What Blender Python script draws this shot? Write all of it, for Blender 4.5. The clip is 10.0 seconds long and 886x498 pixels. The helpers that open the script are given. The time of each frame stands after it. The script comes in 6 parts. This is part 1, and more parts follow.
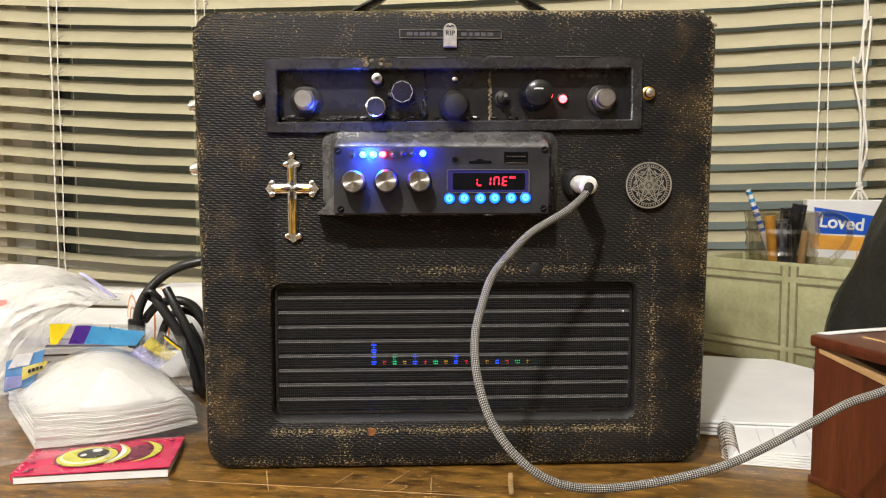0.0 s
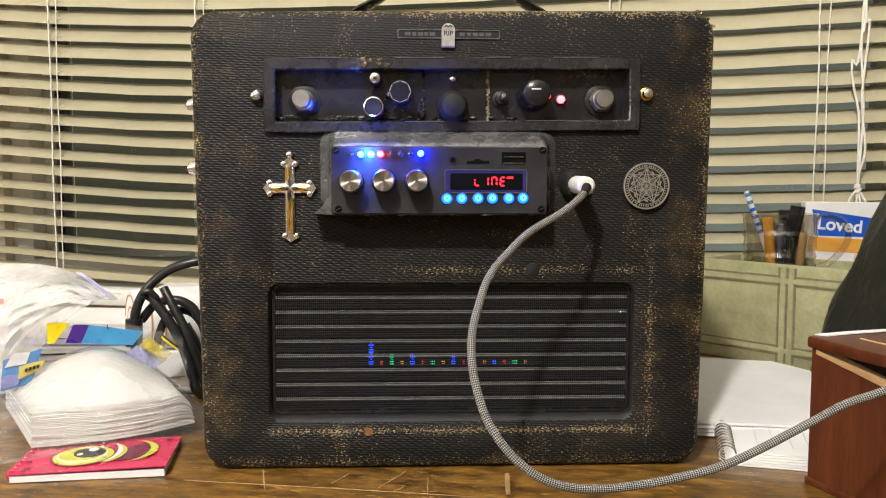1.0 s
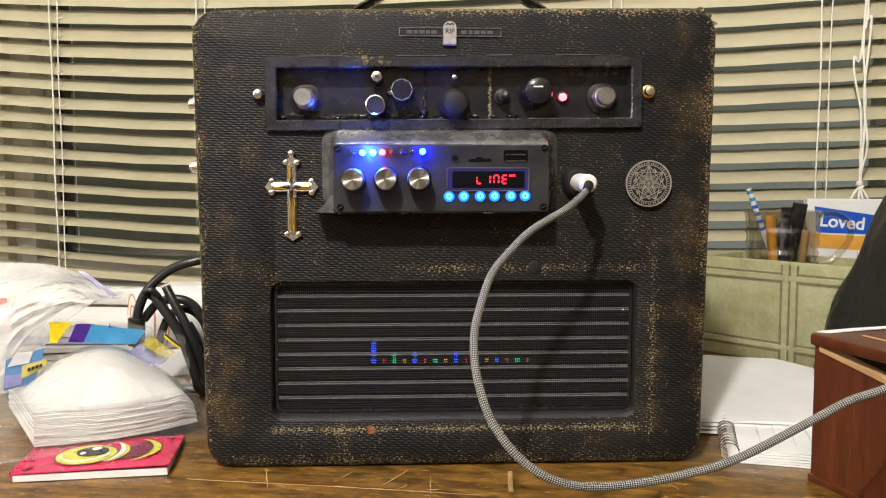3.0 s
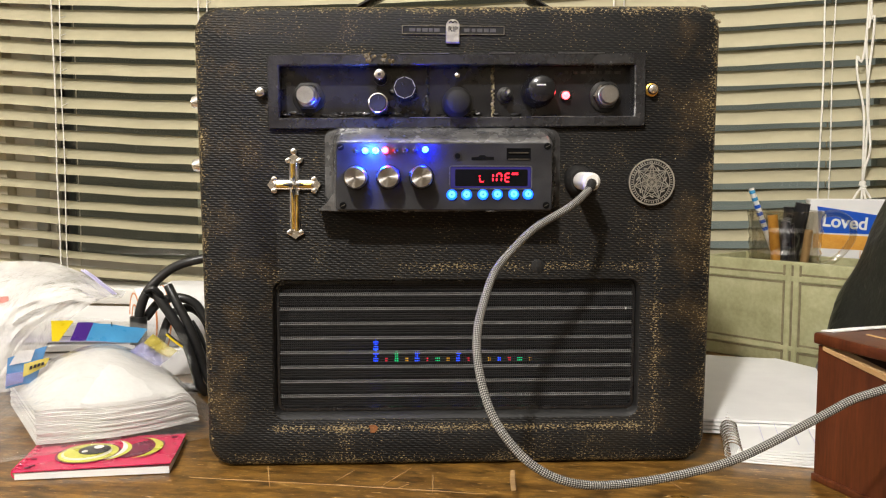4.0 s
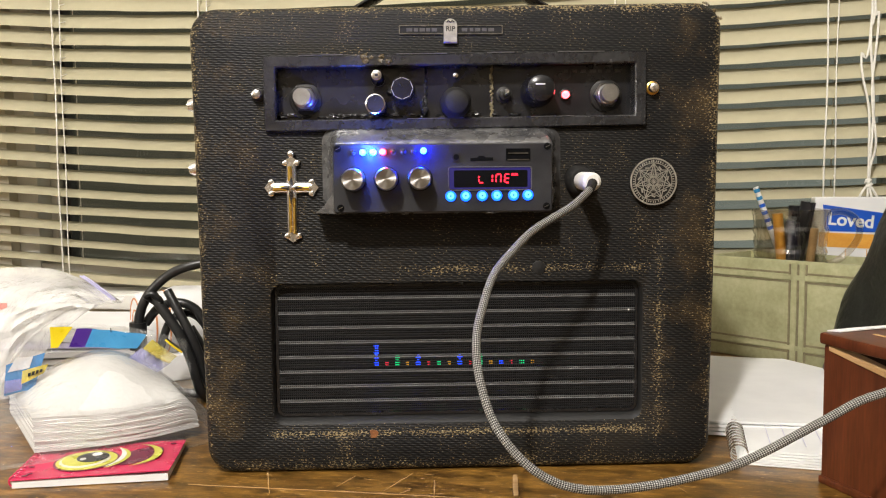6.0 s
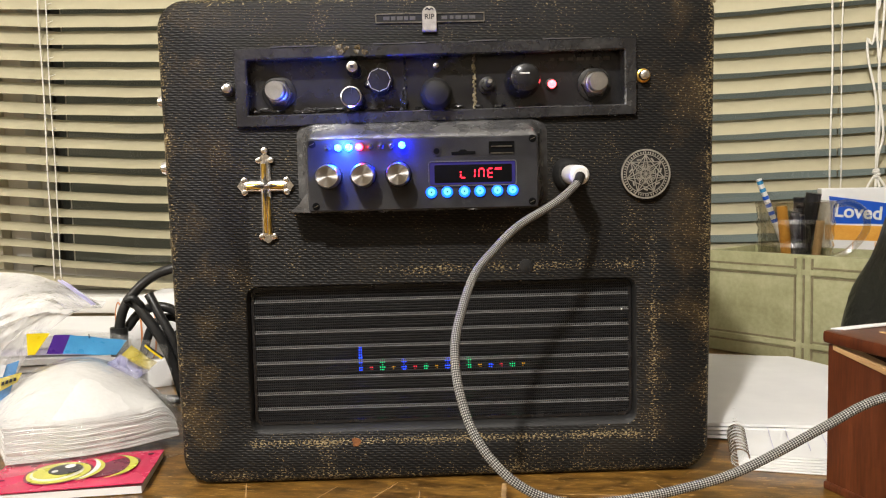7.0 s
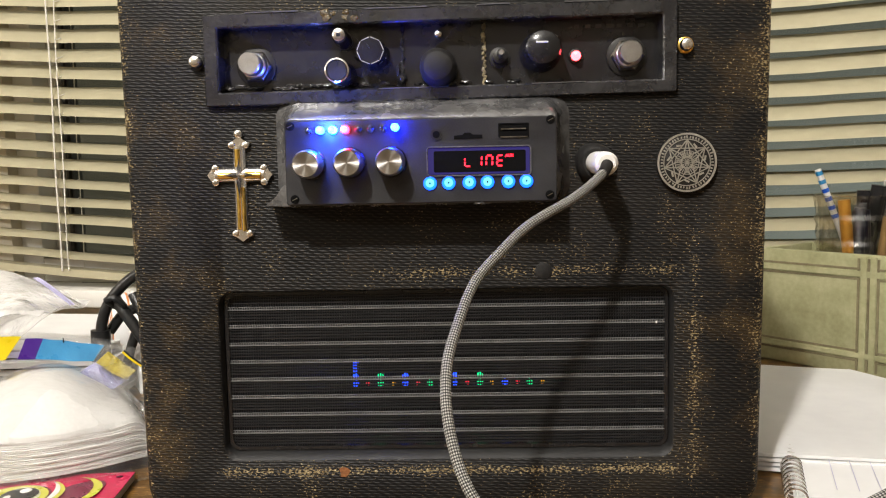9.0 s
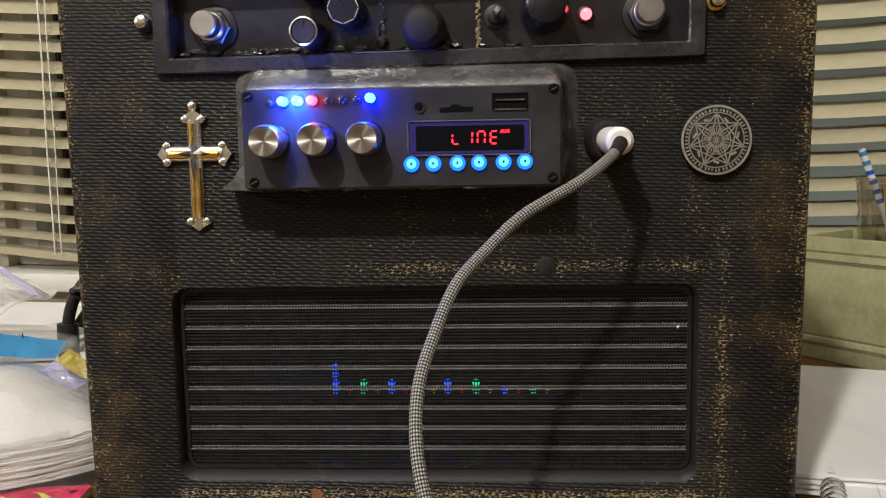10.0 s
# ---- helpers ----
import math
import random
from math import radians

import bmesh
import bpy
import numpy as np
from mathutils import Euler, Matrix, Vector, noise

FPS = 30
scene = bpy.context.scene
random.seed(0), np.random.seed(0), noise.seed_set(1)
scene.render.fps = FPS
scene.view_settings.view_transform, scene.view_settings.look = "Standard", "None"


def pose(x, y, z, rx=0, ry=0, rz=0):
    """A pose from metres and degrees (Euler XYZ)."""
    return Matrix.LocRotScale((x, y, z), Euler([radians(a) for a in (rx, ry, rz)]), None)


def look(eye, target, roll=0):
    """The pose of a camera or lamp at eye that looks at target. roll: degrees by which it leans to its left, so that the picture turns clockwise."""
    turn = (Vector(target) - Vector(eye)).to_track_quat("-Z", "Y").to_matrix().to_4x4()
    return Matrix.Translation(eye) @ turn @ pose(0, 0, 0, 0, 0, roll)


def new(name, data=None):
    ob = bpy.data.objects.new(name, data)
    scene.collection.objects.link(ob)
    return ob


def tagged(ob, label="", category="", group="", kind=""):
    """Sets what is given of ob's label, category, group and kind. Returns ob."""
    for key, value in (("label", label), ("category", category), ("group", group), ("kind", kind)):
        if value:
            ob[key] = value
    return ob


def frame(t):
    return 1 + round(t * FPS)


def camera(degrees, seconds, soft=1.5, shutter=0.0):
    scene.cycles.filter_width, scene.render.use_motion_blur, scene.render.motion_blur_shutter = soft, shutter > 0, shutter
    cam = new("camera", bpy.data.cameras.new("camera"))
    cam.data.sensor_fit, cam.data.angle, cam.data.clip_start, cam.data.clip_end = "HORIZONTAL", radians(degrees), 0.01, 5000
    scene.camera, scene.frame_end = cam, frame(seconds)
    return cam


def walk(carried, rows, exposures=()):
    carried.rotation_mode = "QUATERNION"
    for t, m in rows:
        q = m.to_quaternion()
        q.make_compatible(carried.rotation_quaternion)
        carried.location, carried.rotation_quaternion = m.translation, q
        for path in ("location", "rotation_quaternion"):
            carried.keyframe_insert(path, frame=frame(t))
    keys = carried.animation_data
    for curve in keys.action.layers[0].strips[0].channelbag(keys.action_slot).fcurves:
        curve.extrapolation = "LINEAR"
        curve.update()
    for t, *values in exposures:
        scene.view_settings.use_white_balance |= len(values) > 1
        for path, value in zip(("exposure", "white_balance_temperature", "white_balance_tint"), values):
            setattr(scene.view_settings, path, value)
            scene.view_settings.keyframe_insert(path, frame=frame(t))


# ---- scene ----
cam = camera(53.9, 10.0, 1.15)
PATH = [
    (0, (-0.032, -0.535, 0.184), (0.057, 1.456, 0.015), 0.0),
    (0.5, (-0.031, -0.535, 0.183), (0.06, 1.456, 0.013), 0.1),
    (1, (-0.031, -0.535, 0.183), (0.06, 1.456, 0.018), 0.2),
    (1.5, (-0.031, -0.535, 0.184), (0.056, 1.456, 0.018), 0.3),
    (2, (-0.031, -0.534, 0.183), (0.057, 1.457, 0.015), 0.1),
    (2.5, (-0.031, -0.535, 0.183), (0.057, 1.456, 0.014), 0.0),
    (4, (-0.032, -0.534, 0.181), (0.052, 1.458, 0.015), 0.1),
    (4.5, (-0.032, -0.534, 0.18), (0.048, 1.458, 0.017), -0.0),
    (5, (-0.032, -0.534, 0.181), (0.046, 1.458, 0.023), -0.0),
    (5.5, (-0.032, -0.533, 0.181), (0.046, 1.459, 0.022), -0.1),
    (7, (-0.011, -0.504, 0.179), (0.036, 1.488, 0.013), -1.3),
    (7.5, (-0.006, -0.487, 0.18), (0.033, 1.505, 0.011), -1.3),
    (8, (0.0, -0.469, 0.18), (0.028, 1.523, 0.008), -1.1),
    (8.5, (0.006, -0.449, 0.178), (-0.018, 1.542, -0.002), -1.1),
    (9, (0.011, -0.43, 0.178), (-0.042, 1.56, -0.01), -1.1),
    (9.5, (0.021, -0.407, 0.177), (-0.06, 1.581, -0.031), -1.1),
    (10, (0.026, -0.369, 0.177), (-0.085, 1.614, -0.056), -1.0),
]
walk(cam, [(t, look(eye, target, roll)) for t, eye, target, roll in PATH], ((0.0, 0.08), (9.5, 0.08), (9.75, -0.14), (10.0, -0.36)))

# ---- world and lights ----
world = bpy.data.worlds.new("night")
scene.world = world
world.use_nodes = True
world.node_tree.nodes["Background"].inputs["Color"].default_value = (1.0, 0.95, 0.8, 1)
world.node_tree.nodes["Background"].inputs["Strength"].default_value = 0.012


def point_lamp(name, place, watts, colour, radius):
    data = bpy.data.lights.new(name, "POINT")
    data.energy, data.color, data.shadow_soft_size = watts, colour, radius
    ob = new(name, data)
    ob.location = place
    return ob


CEILING_LAMP = (-0.36, -1.05, 1.22)
FLOOR_LAMP = (-1.86, -1.12, 0.765)
point_lamp("ceiling_bulb", CEILING_LAMP, 102, (1.0, 0.955, 0.90), 0.035)
point_lamp("floor_lamp_bulb", FLOOR_LAMP, 58, (1.0, 0.955, 0.87), 0.05)
point_lamp("module_led_light", (-0.0535, -0.0325, 0.1975), 0.17, (0.05, 0.14, 1.0), 0.004)


# ---- materials ----
def nodes_of(name):
    m = bpy.data.materials.new(name)
    m.use_nodes = True
    t = m.node_tree
    return m, t, t.nodes["Principled BSDF"]


def add(t, kind, **inputs):
    n = t.nodes.new(kind)
    for k, v in inputs.items():
        n.inputs[k.replace("_", " ")].default_value = v
    return n


def coords(t, scale=(1, 1, 1), which="Object"):
    c = t.nodes.new("ShaderNodeTexCoord")
    mp = t.nodes.new("ShaderNodeMapping")
    mp.inputs["Scale"].default_value = scale
    t.links.new(c.outputs[which], mp.inputs["Vector"])
    return mp.outputs["Vector"]


def noise_tex(t, vec, scale, detail=4.0, rough=0.55):
    n = add(t, "ShaderNodeTexNoise", Scale=scale, Detail=detail, Roughness=rough)
    t.links.new(vec, n.inputs["Vector"])
    return n.outputs["Fac"]


def ramp(t, fac, stops):
    r = t.nodes.new("ShaderNodeValToRGB")
    el = r.color_ramp.elements
    while len(el) < len(stops):
        el.new(0.5)
    for e, (p, c) in zip(el, stops):
        e.position = p
        e.color = (*c, 1) if len(c) == 3 else c
    t.links.new(fac, r.inputs["Fac"])
    return r.outputs["Color"]


def math_node(t, op, a, b=None):
    n = t.nodes.new("ShaderNodeMath")
    n.operation = op
    for i, v in enumerate((a, b)):
        if v is None:
            continue
        if isinstance(v, (int, float)):
            n.inputs[i].default_value = v
        else:
            t.links.new(v, n.inputs[i])
    return n.outputs[0]


def mix(t, fac, a, b, blend="MIX"):
    n = t.nodes.new("ShaderNodeMix")
    n.data_type, n.blend_type = "RGBA", blend
    for sock, v in ((n.inputs[0], fac), (n.inputs[6], a), (n.inputs[7], b)):
        if isinstance(v, (int, float)):
            sock.default_value = v
        elif isinstance(v, tuple):
            sock.default_value = (*v, 1)
        else:
            t.links.new(v, sock)
    return n.outputs[2]


def bump(t, p, height, strength, distance=0.001):
    b = add(t, "ShaderNodeBump", Strength=strength, Distance=distance)
    t.links.new(height, b.inputs["Height"])
    t.links.new(b.outputs["Normal"], p.inputs["Normal"])


def plain(name, a, b, scale=60.0, rough=0.5, metal=0.0, relief=0.15, fine=900.0, depth=0.0004, spread=0.12, coat=0.0, spec=0.5):
    """Colour that wanders between a and b, with fine grain, relief and uneven gloss."""
    m, t, p = nodes_of(name)
    v = coords(t)
    big, small = noise_tex(t, v, scale), noise_tex(t, v, fine, 2.0)
    f = math_node(t, "ADD", math_node(t, "MULTIPLY", big, 0.7), math_node(t, "MULTIPLY", small, 0.3))
    t.links.new(ramp(t, f, [(0.32, a), (0.68, b)]), p.inputs["Base Color"])
    r = math_node(t, "ADD", math_node(t, "MULTIPLY", big, spread * 2), rough - spread)
    t.links.new(r, p.inputs["Roughness"])
    p.inputs["Metallic"].default_value = metal
    p.inputs["Coat Weight"].default_value = coat
    p.inputs["Specular IOR Level"].default_value = spec
    if relief:
        bump(t, p, f, relief, depth)
    return m


def glowing(name, colour, strength, base=(0.02, 0.02, 0.02)):
    m, t, p = nodes_of(name)
    p.inputs["Base Color"].default_value = (*base, 1)
    p.inputs["Emission Color"].default_value = (*colour, 1)
    p.inputs["Emission Strength"].default_value = strength
    p.inputs["Roughness"].default_value = 0.25
    return m


def tolex():
    """Worn black woven covering: fine slanting ribs, tan cloth where edges are rubbed through."""
    m, t, p = nodes_of("black_woven_covering")
    v = coords(t)
    xyz = t.nodes.new("ShaderNodeSeparateXYZ")
    t.links.new(v, xyz.inputs[0])
    x, z = xyz.outputs["X"], xyz.outputs["Z"]
    # ribs: rows a little over a millimetre apart, broken into slanting stitches
    wob = noise_tex(t, v, 55.0, 2.0)
    rows = math_node(t, "SINE", math_node(t, "ADD", math_node(t, "MULTIPLY", z, 4300.0), math_node(t, "ADD", math_node(t, "MULTIPLY", x, 120.0), math_node(t, "MULTIPLY", wob, 6.0))))
    stitch = math_node(t, "SINE", math_node(t, "ADD", math_node(t, "MULTIPLY", x, 1250.0), math_node(t, "ADD", math_node(t, "MULTIPLY", z, 2150.0), math_node(t, "MULTIPLY", wob, 3.0))))
    weave = math_node(t, "MULTIPLY", math_node(t, "ADD", math_node(t, "MULTIPLY", rows, 0.65), 0.50), math_node(t, "ADD", math_node(t, "MULTIPLY", stitch, 0.45), 0.55))
    grain = noise_tex(t, v, 700.0, 3.0)
    blot = noise_tex(t, v, 16.0, 4.0)
    # rubbed places: rim of the front, a band round the grille, brown patches low down
    ax = math_node(t, "ABSOLUTE", x)
    rim = math_node(t, "MAXIMUM", math_node(t, "MULTIPLY", math_node(t, "SUBTRACT", ax, 0.149), 90.0), math_node(t, "MULTIPLY", math_node(t, "SUBTRACT", 0.012, z), 70.0))
    rim = math_node(t, "MAXIMUM", rim, math_node(t, "MULTIPLY", math_node(t, "SUBTRACT", z, 0.2765), 130.0))
    band = math_node(t, "SUBTRACT", 1.0, math_node(t, "MULTIPLY", math_node(t, "ABSOLUTE", math_node(t, "SUBTRACT", z, 0.0245)), 240.0))
    band2 = math_node(t, "SUBTRACT", 0.80, math_node(t, "MULTIPLY", math_node(t, "ABSOLUTE", math_node(t, "SUBTRACT", z, 0.1255)), 150.0))
    side = math_node(t, "SUBTRACT", 0.6, math_node(t, "MULTIPLY", math_node(t, "ABSOLUTE", math_node(t, "SUBTRACT", x, 0.124)), 120.0))
    inner = math_node(t, "MINIMUM", math_node(t, "MAXIMUM", math_node(t, "MULTIPLY", math_node(t, "SUBTRACT", 0.121, ax), 120.0), 0.0), 1.0)
    part_x = math_node(t, "MINIMUM", math_node(t, "MAXIMUM", math_node(t, "MULTIPLY", math_node(t, "ADD", x, 0.045), 25.0), 0.0), 1.0)
    low = math_node(t, "MINIMUM", math_node(t, "MAXIMUM", math_node(t, "MULTIPLY", math_node(t, "SUBTRACT", 0.20, z), 14.0), 0.0), 1.0)
    band = math_node(t, "MULTIPLY", band, inner)
    band2 = math_node(t, "MULTIPLY", math_node(t, "MULTIPLY", band2, inner), part_x)
    side = math_node(t, "MULTIPLY", side, low)
    rub = math_node(t, "MAXIMUM", math_node(t, "MAXIMUM", rim, band), math_node(t, "MAXIMUM", band2, side))
    rub = math_node(t, "MINIMUM", math_node(t, "MAXIMUM", rub, 0.0), 1.0)
    vs = coords(t, (640, 640, 1250))
    speck = noise_tex(t, vs, 1.0, 2.0, 0.6)
    patch = noise_tex(t, v, 38.0, 5.0, 0.65)
    thr = math_node(t, "SUBTRACT", 0.658, math_node(t, "ADD", math_node(t, "MULTIPLY", rub, 0.165), math_node(t, "MULTIPLY", math_node(t, "SUBTRACT", patch, 0.5), 0.42)))
    worn = math_node(t, "MINIMUM", math_node(t, "MAXIMUM", math_node(t, "MULTIPLY", math_node(t, "SUBTRACT", speck, thr), 22.0), 0.0), 1.0)
    worn = math_node(t, "MULTIPLY", worn, 0.68)
    base = ramp(t, blot, [(0.3, (0.003, 0.003, 0.003)), (0.55, (0.0058, 0.0055, 0.0052)), (0.8, (0.015, 0.0115, 0.007))])
    brown = math_node(t, "MULTIPLY", math_node(t, "MAXIMUM", math_node(t, "SUBTRACT", patch, 0.48), 0.0), 1.9)
    brown = math_node(t, "MULTIPLY", brown, math_node(t, "MINIMUM", math_node(t, "MAXIMUM", math_node(t, "MULTIPLY", math_node(t, "SUBTRACT", ax, 0.105), 30.0), 0.10), 1.0))
    base = mix(t, brown, base, (0.10, 0.062, 0.02))
    # rib tops mixed paler: part of their sheen is put into the colour
    lit = math_node(t, "MAXIMUM", math_node(t, "MULTIPLY", weave, 0.5), 0.0)
    base = mix(t, lit, base, (0.042, 0.041, 0.039))
    t.links.new(mix(t, worn, base, ramp(t, grain, [(0.35, (0.22, 0.145, 0.05)), (0.7, (0.54, 0.45, 0.26))])), p.inputs["Base Color"])
    t.links.new(math_node(t, "ADD", 0.35, math_node(t, "MULTIPLY", blot, 0.3)), p.inputs["Roughness"])
    h = math_node(t, "SUBTRACT", math_node(t, "ADD", weave, math_node(t, "MULTIPLY", grain, 0.9)), worn)
    bump(t, p, h, 0.42, 0.0006)
    p.inputs["Specular IOR Level"].default_value = 0.20
    return m


def wood(name, dark, light, along="X", rough=0.35, scratch=0.0):
    m, t, p = nodes_of(name)
    v = coords(t, {"X": (1.2, 14, 14), "Y": (14, 1.2, 14), "Z": (14, 14, 1.2)}[along])
    g = noise_tex(t, v, 7.0, 8.0, 0.65)
    fine = noise_tex(t, v, 55.0, 3.0)
    stain = noise_tex(t, coords(t), 9.0, 5.0, 0.6)
    f = math_node(t, "ADD", math_node(t, "MULTIPLY", g, 0.65), math_node(t, "MULTIPLY", fine, 0.35))
    c = ramp(t, f, [(0.36, dark), (0.68, light)])
    c = mix(t, math_node(t, "MULTIPLY", math_node(t, "MAXIMUM", math_node(t, "SUBTRACT", stain, 0.5), 0.0), 2.4), c, tuple(k * 0.35 for k in dark))
    if scratch:
        mot = noise_tex(t, coords(t, (30, 60, 40)), 1.6, 6.0, 0.7)
        c = mix(t, math_node(t, "MINIMUM", math_node(t, "MULTIPLY", math_node(t, "MAXIMUM", math_node(t, "SUBTRACT", mot, 0.47), 0.0), 5.0), 0.85), c, tuple(k * 0.4 for k in dark))
        c = mix(t, math_node(t, "MINIMUM", math_node(t, "MULTIPLY", math_node(t, "MAXIMUM", math_node(t, "SUBTRACT", 0.43, mot), 0.0), 4.0), 0.6), c, tuple(min(1, k * 1.5) for k in light))
        s = noise_tex(t, coords(t, (90, 330, 200)), 1.0, 3.0, 0.7)
        k = math_node(t, "MINIMUM", math_node(t, "MAXIMUM", math_node(t, "MULTIPLY", math_node(t, "SUBTRACT", s, 0.605), 10.0), 0.0), 1.0)
        c = mix(t, math_node(t, "MULTIPLY", k, scratch), c, (0.55, 0.33, 0.12))
    t.links.new(c, p.inputs["Base Color"])
    t.links.new(math_node(t, "ADD", rough - 0.12, math_node(t, "MULTIPLY", stain, 0.3)), p.inputs["Roughness"])
    bump(t, p, f, 0.18, 0.0006)
    return m


def braid():
    m, t, p = nodes_of("grey_braided_sleeve")
    uv = coords(t, which="UV")
    s = t.nodes.new("ShaderNodeSeparateXYZ")
    t.links.new(uv, s.inputs[0])
    u, w = math_node(t, "MULTIPLY", s.outputs["X"], 14 * math.pi), math_node(t, "MULTIPLY", s.outputs["Y"], 2700.0)
    a = math_node(t, "SINE", math_node(t, "ADD", u, w))
    b = math_node(t, "SINE", math_node(t, "SUBTRACT", u, w))
    f = math_node(t, "MULTIPLY", a, b)
    dirt = noise_tex(t, coords(t), 30.0)
    c = ramp(t, math_node(t, "ADD", math_node(t, "MULTIPLY", f, 0.5), 0.5), [(0.48, (0.006, 0.006, 0.005)), (0.66, (0.40, 0.39, 0.365))])
    t.links.new(mix(t, math_node(t, "MULTIPLY", dirt, 0.14), c, (0.12, 0.11, 0.09)), p.inputs["Base Color"])
    p.inputs["Roughness"].default_value = 0.6
    bump(t, p, f, 0.5, 0.0004)
    return m


def film(name, tint, solid, rough=0.12):
    """Thin clear plastic: mostly see-through, with gloss and a little haze."""
    m, t, p = nodes_of(name)
    out = t.nodes["Material Output"]
    clear = t.nodes.new("ShaderNodeBsdfTransparent")
    clear.inputs[0].default_value = (0.995, 0.995, 0.995, 1)
    p.inputs["Base Color"].default_value = (*tint, 1)
    p.inputs["Roughness"].default_value = rough
    v = coords(t)
    wr = noise_tex(t, v, 38.0, 5.0, 0.6)
    bump(t, p, wr, 0.8, 0.008)
    fr = t.nodes.new("ShaderNodeLayerWeight")
    fr.inputs["Blend"].default_value = 0.5
    haze = math_node(t, "MULTIPLY", math_node(t, "ADD", math_node(t, "MULTIPLY", noise_tex(t, v, 22.0, 4.0), 1.3), 0.35), solid)
    gloss = t.nodes.new("ShaderNodeBsdfGlossy")
    gloss.inputs["Roughness"].default_value = rough
    nb = p.inputs["Normal"].links[0].from_socket
    t.links.new(nb, gloss.inputs["Normal"])
    t.links.new(nb, fr.inputs["Normal"])
    edge = math_node(t, "ADD", 0.06, math_node(t, "MULTIPLY", math_node(t, "POWER", fr.outputs["Facing"], 3.0), 0.5))
    m1 = t.nodes.new("ShaderNodeMixShader")
    t.links.new(haze, m1.inputs[0])
    t.links.new(clear.outputs[0], m1.inputs[1])
    t.links.new(p.outputs[0], m1.inputs[2])
    m2 = t.nodes.new("ShaderNodeMixShader")
    t.links.new(edge, m2.inputs[0])
    t.links.new(m1.outputs[0], m2.inputs[1])
    t.links.new(gloss.outputs[0], m2.inputs[2])
    t.links.new(m2.outputs[0], out.inputs["Surface"])
    return m


TOLEX = tolex()
BLACK_PAINT = plain("black_gloss_paint", (0.010, 0.010, 0.011), (0.032, 0.032, 0.033), 60, 0.24, 0, 0.7, 330, 0.0012, 0.10, spec=0.7)
PANEL_PAINT = plain("black_panel_paint", (0.008, 0.008, 0.010), (0.018, 0.018, 0.020), 70, 0.26, 0, 0.5, 120, 0.0012, spec=0.6)
PLATE_BLACK = plain("black_anodised_plate", (0.009, 0.009, 0.011), (0.036, 0.036, 0.039), 38, 0.42, 0.0, 0.12, 1500, 0.0002, spec=0.35)
EPOXY = plain("grey_black_epoxy", (0.028, 0.028, 0.030), (0.120, 0.118, 0.116), 60, 0.27, 0, 0.7, 130, 0.0030, 0.10, spec=0.9)
SPUN, _t, _p = nodes_of("spun_aluminium")
_p.inputs["Base Color"].default_value = (0.46, 0.44, 0.42, 1)
_p.inputs["Metallic"].default_value = 1.0
_p.inputs["Roughness"].default_value = 0.34
_p.inputs["Anisotropic"].default_value = 0.92
_g = _t.nodes.new("ShaderNodeTangent")
_g.direction_type, _g.axis = "RADIAL", "Y"
_t.links.new(_g.outputs[0], _p.inputs["Tangent"])
RUBBER = plain("dull_black_rubber", (0.008, 0.008, 0.008), (0.020, 0.019, 0.018), 120, 0.62, 0, 0.4, 500, 0.0006, spec=0.25)
SHINY_BLACK = plain("shiny_black_plastic", (0.008, 0.008, 0.009), (0.016, 0.016, 0.017), 80, 0.25, 0, 0.05)
CHROME = plain("tarnished_chrome", (0.78, 0.76, 0.73), (0.92, 0.90, 0.87), 180, 0.24, 1.0, 0.12, 1200, 0.0003, 0.1)
STEEL = plain("brushed_nickel", (0.50, 0.50, 0.49), (0.64, 0.64, 0.63), 220, 0.33, 1.0, 0.1, 1600, 0.0002, 0.08)
GOLD = plain("yellow_gold", (0.62, 0.36, 0.06), (0.90, 0.62, 0.16), 150, 0.30, 1.0, 0.1, 900, 0.0003, 0.08)
PEWTER = plain("aged_pewter", (0.42, 0.40, 0.35), (0.62, 0.60, 0.54), 300, 0.40, 0.8, 0.25, 1500, 0.0003)
DARK_METAL = plain("blackened_metal", (0.012, 0.011, 0.010), (0.028, 0.026, 0.023), 200, 0.5, 0.4, 0.2)
CRUST = plain("dark_glue_crust", (0.012, 0.010, 0.007), (0.13, 0.09, 0.035), 520, 0.25, 0, 0.9, 900, 0.0012)
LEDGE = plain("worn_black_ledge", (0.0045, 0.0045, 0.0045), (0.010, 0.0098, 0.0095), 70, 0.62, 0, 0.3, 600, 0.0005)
GLOSS_GLUE = plain("glossy_black_glue", (0.010, 0.010, 0.011), (0.030, 0.030, 0.032), 300, 0.10, 0, 0.8, 700, 0.0010, 0.04, spec=1.0)
NUT = plain("dark_worn_nut", (0.10, 0.09, 0.075), (0.26, 0.24, 0.20), 260, 0.4, 1.0, 0.2, 900, 0.0003)
GLUE = plain("lumpy_dried_glue", (0.03, 0.022, 0.012), (0.40, 0.33, 0.20), 420, 0.28, 0, 0.8, 900, 0.001)
RUST = plain("rust_stain", (0.12, 0.04, 0.012), (0.30, 0.12, 0.035), 300, 0.8, 0, 0.5)
WHITE_PLASTIC = plain("white_plastic", (0.66, 0.65, 0.62), (0.80, 0.79, 0.76), 100, 0.4, 0, 0.1)
WHITE_MARK = plain("white_paint_mark", (0.65, 0.65, 0.62), (0.82, 0.82, 0.80), 200, 0.5, 0, 0.1)
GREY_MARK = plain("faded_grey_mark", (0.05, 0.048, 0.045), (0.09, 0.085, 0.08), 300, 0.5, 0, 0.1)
GRILLE_DARK = plain("dark_grille_plastic", (0.010, 0.010, 0.011), (0.024, 0.024, 0.025), 160, 0.4, 0, 0.1, spec=0.2)
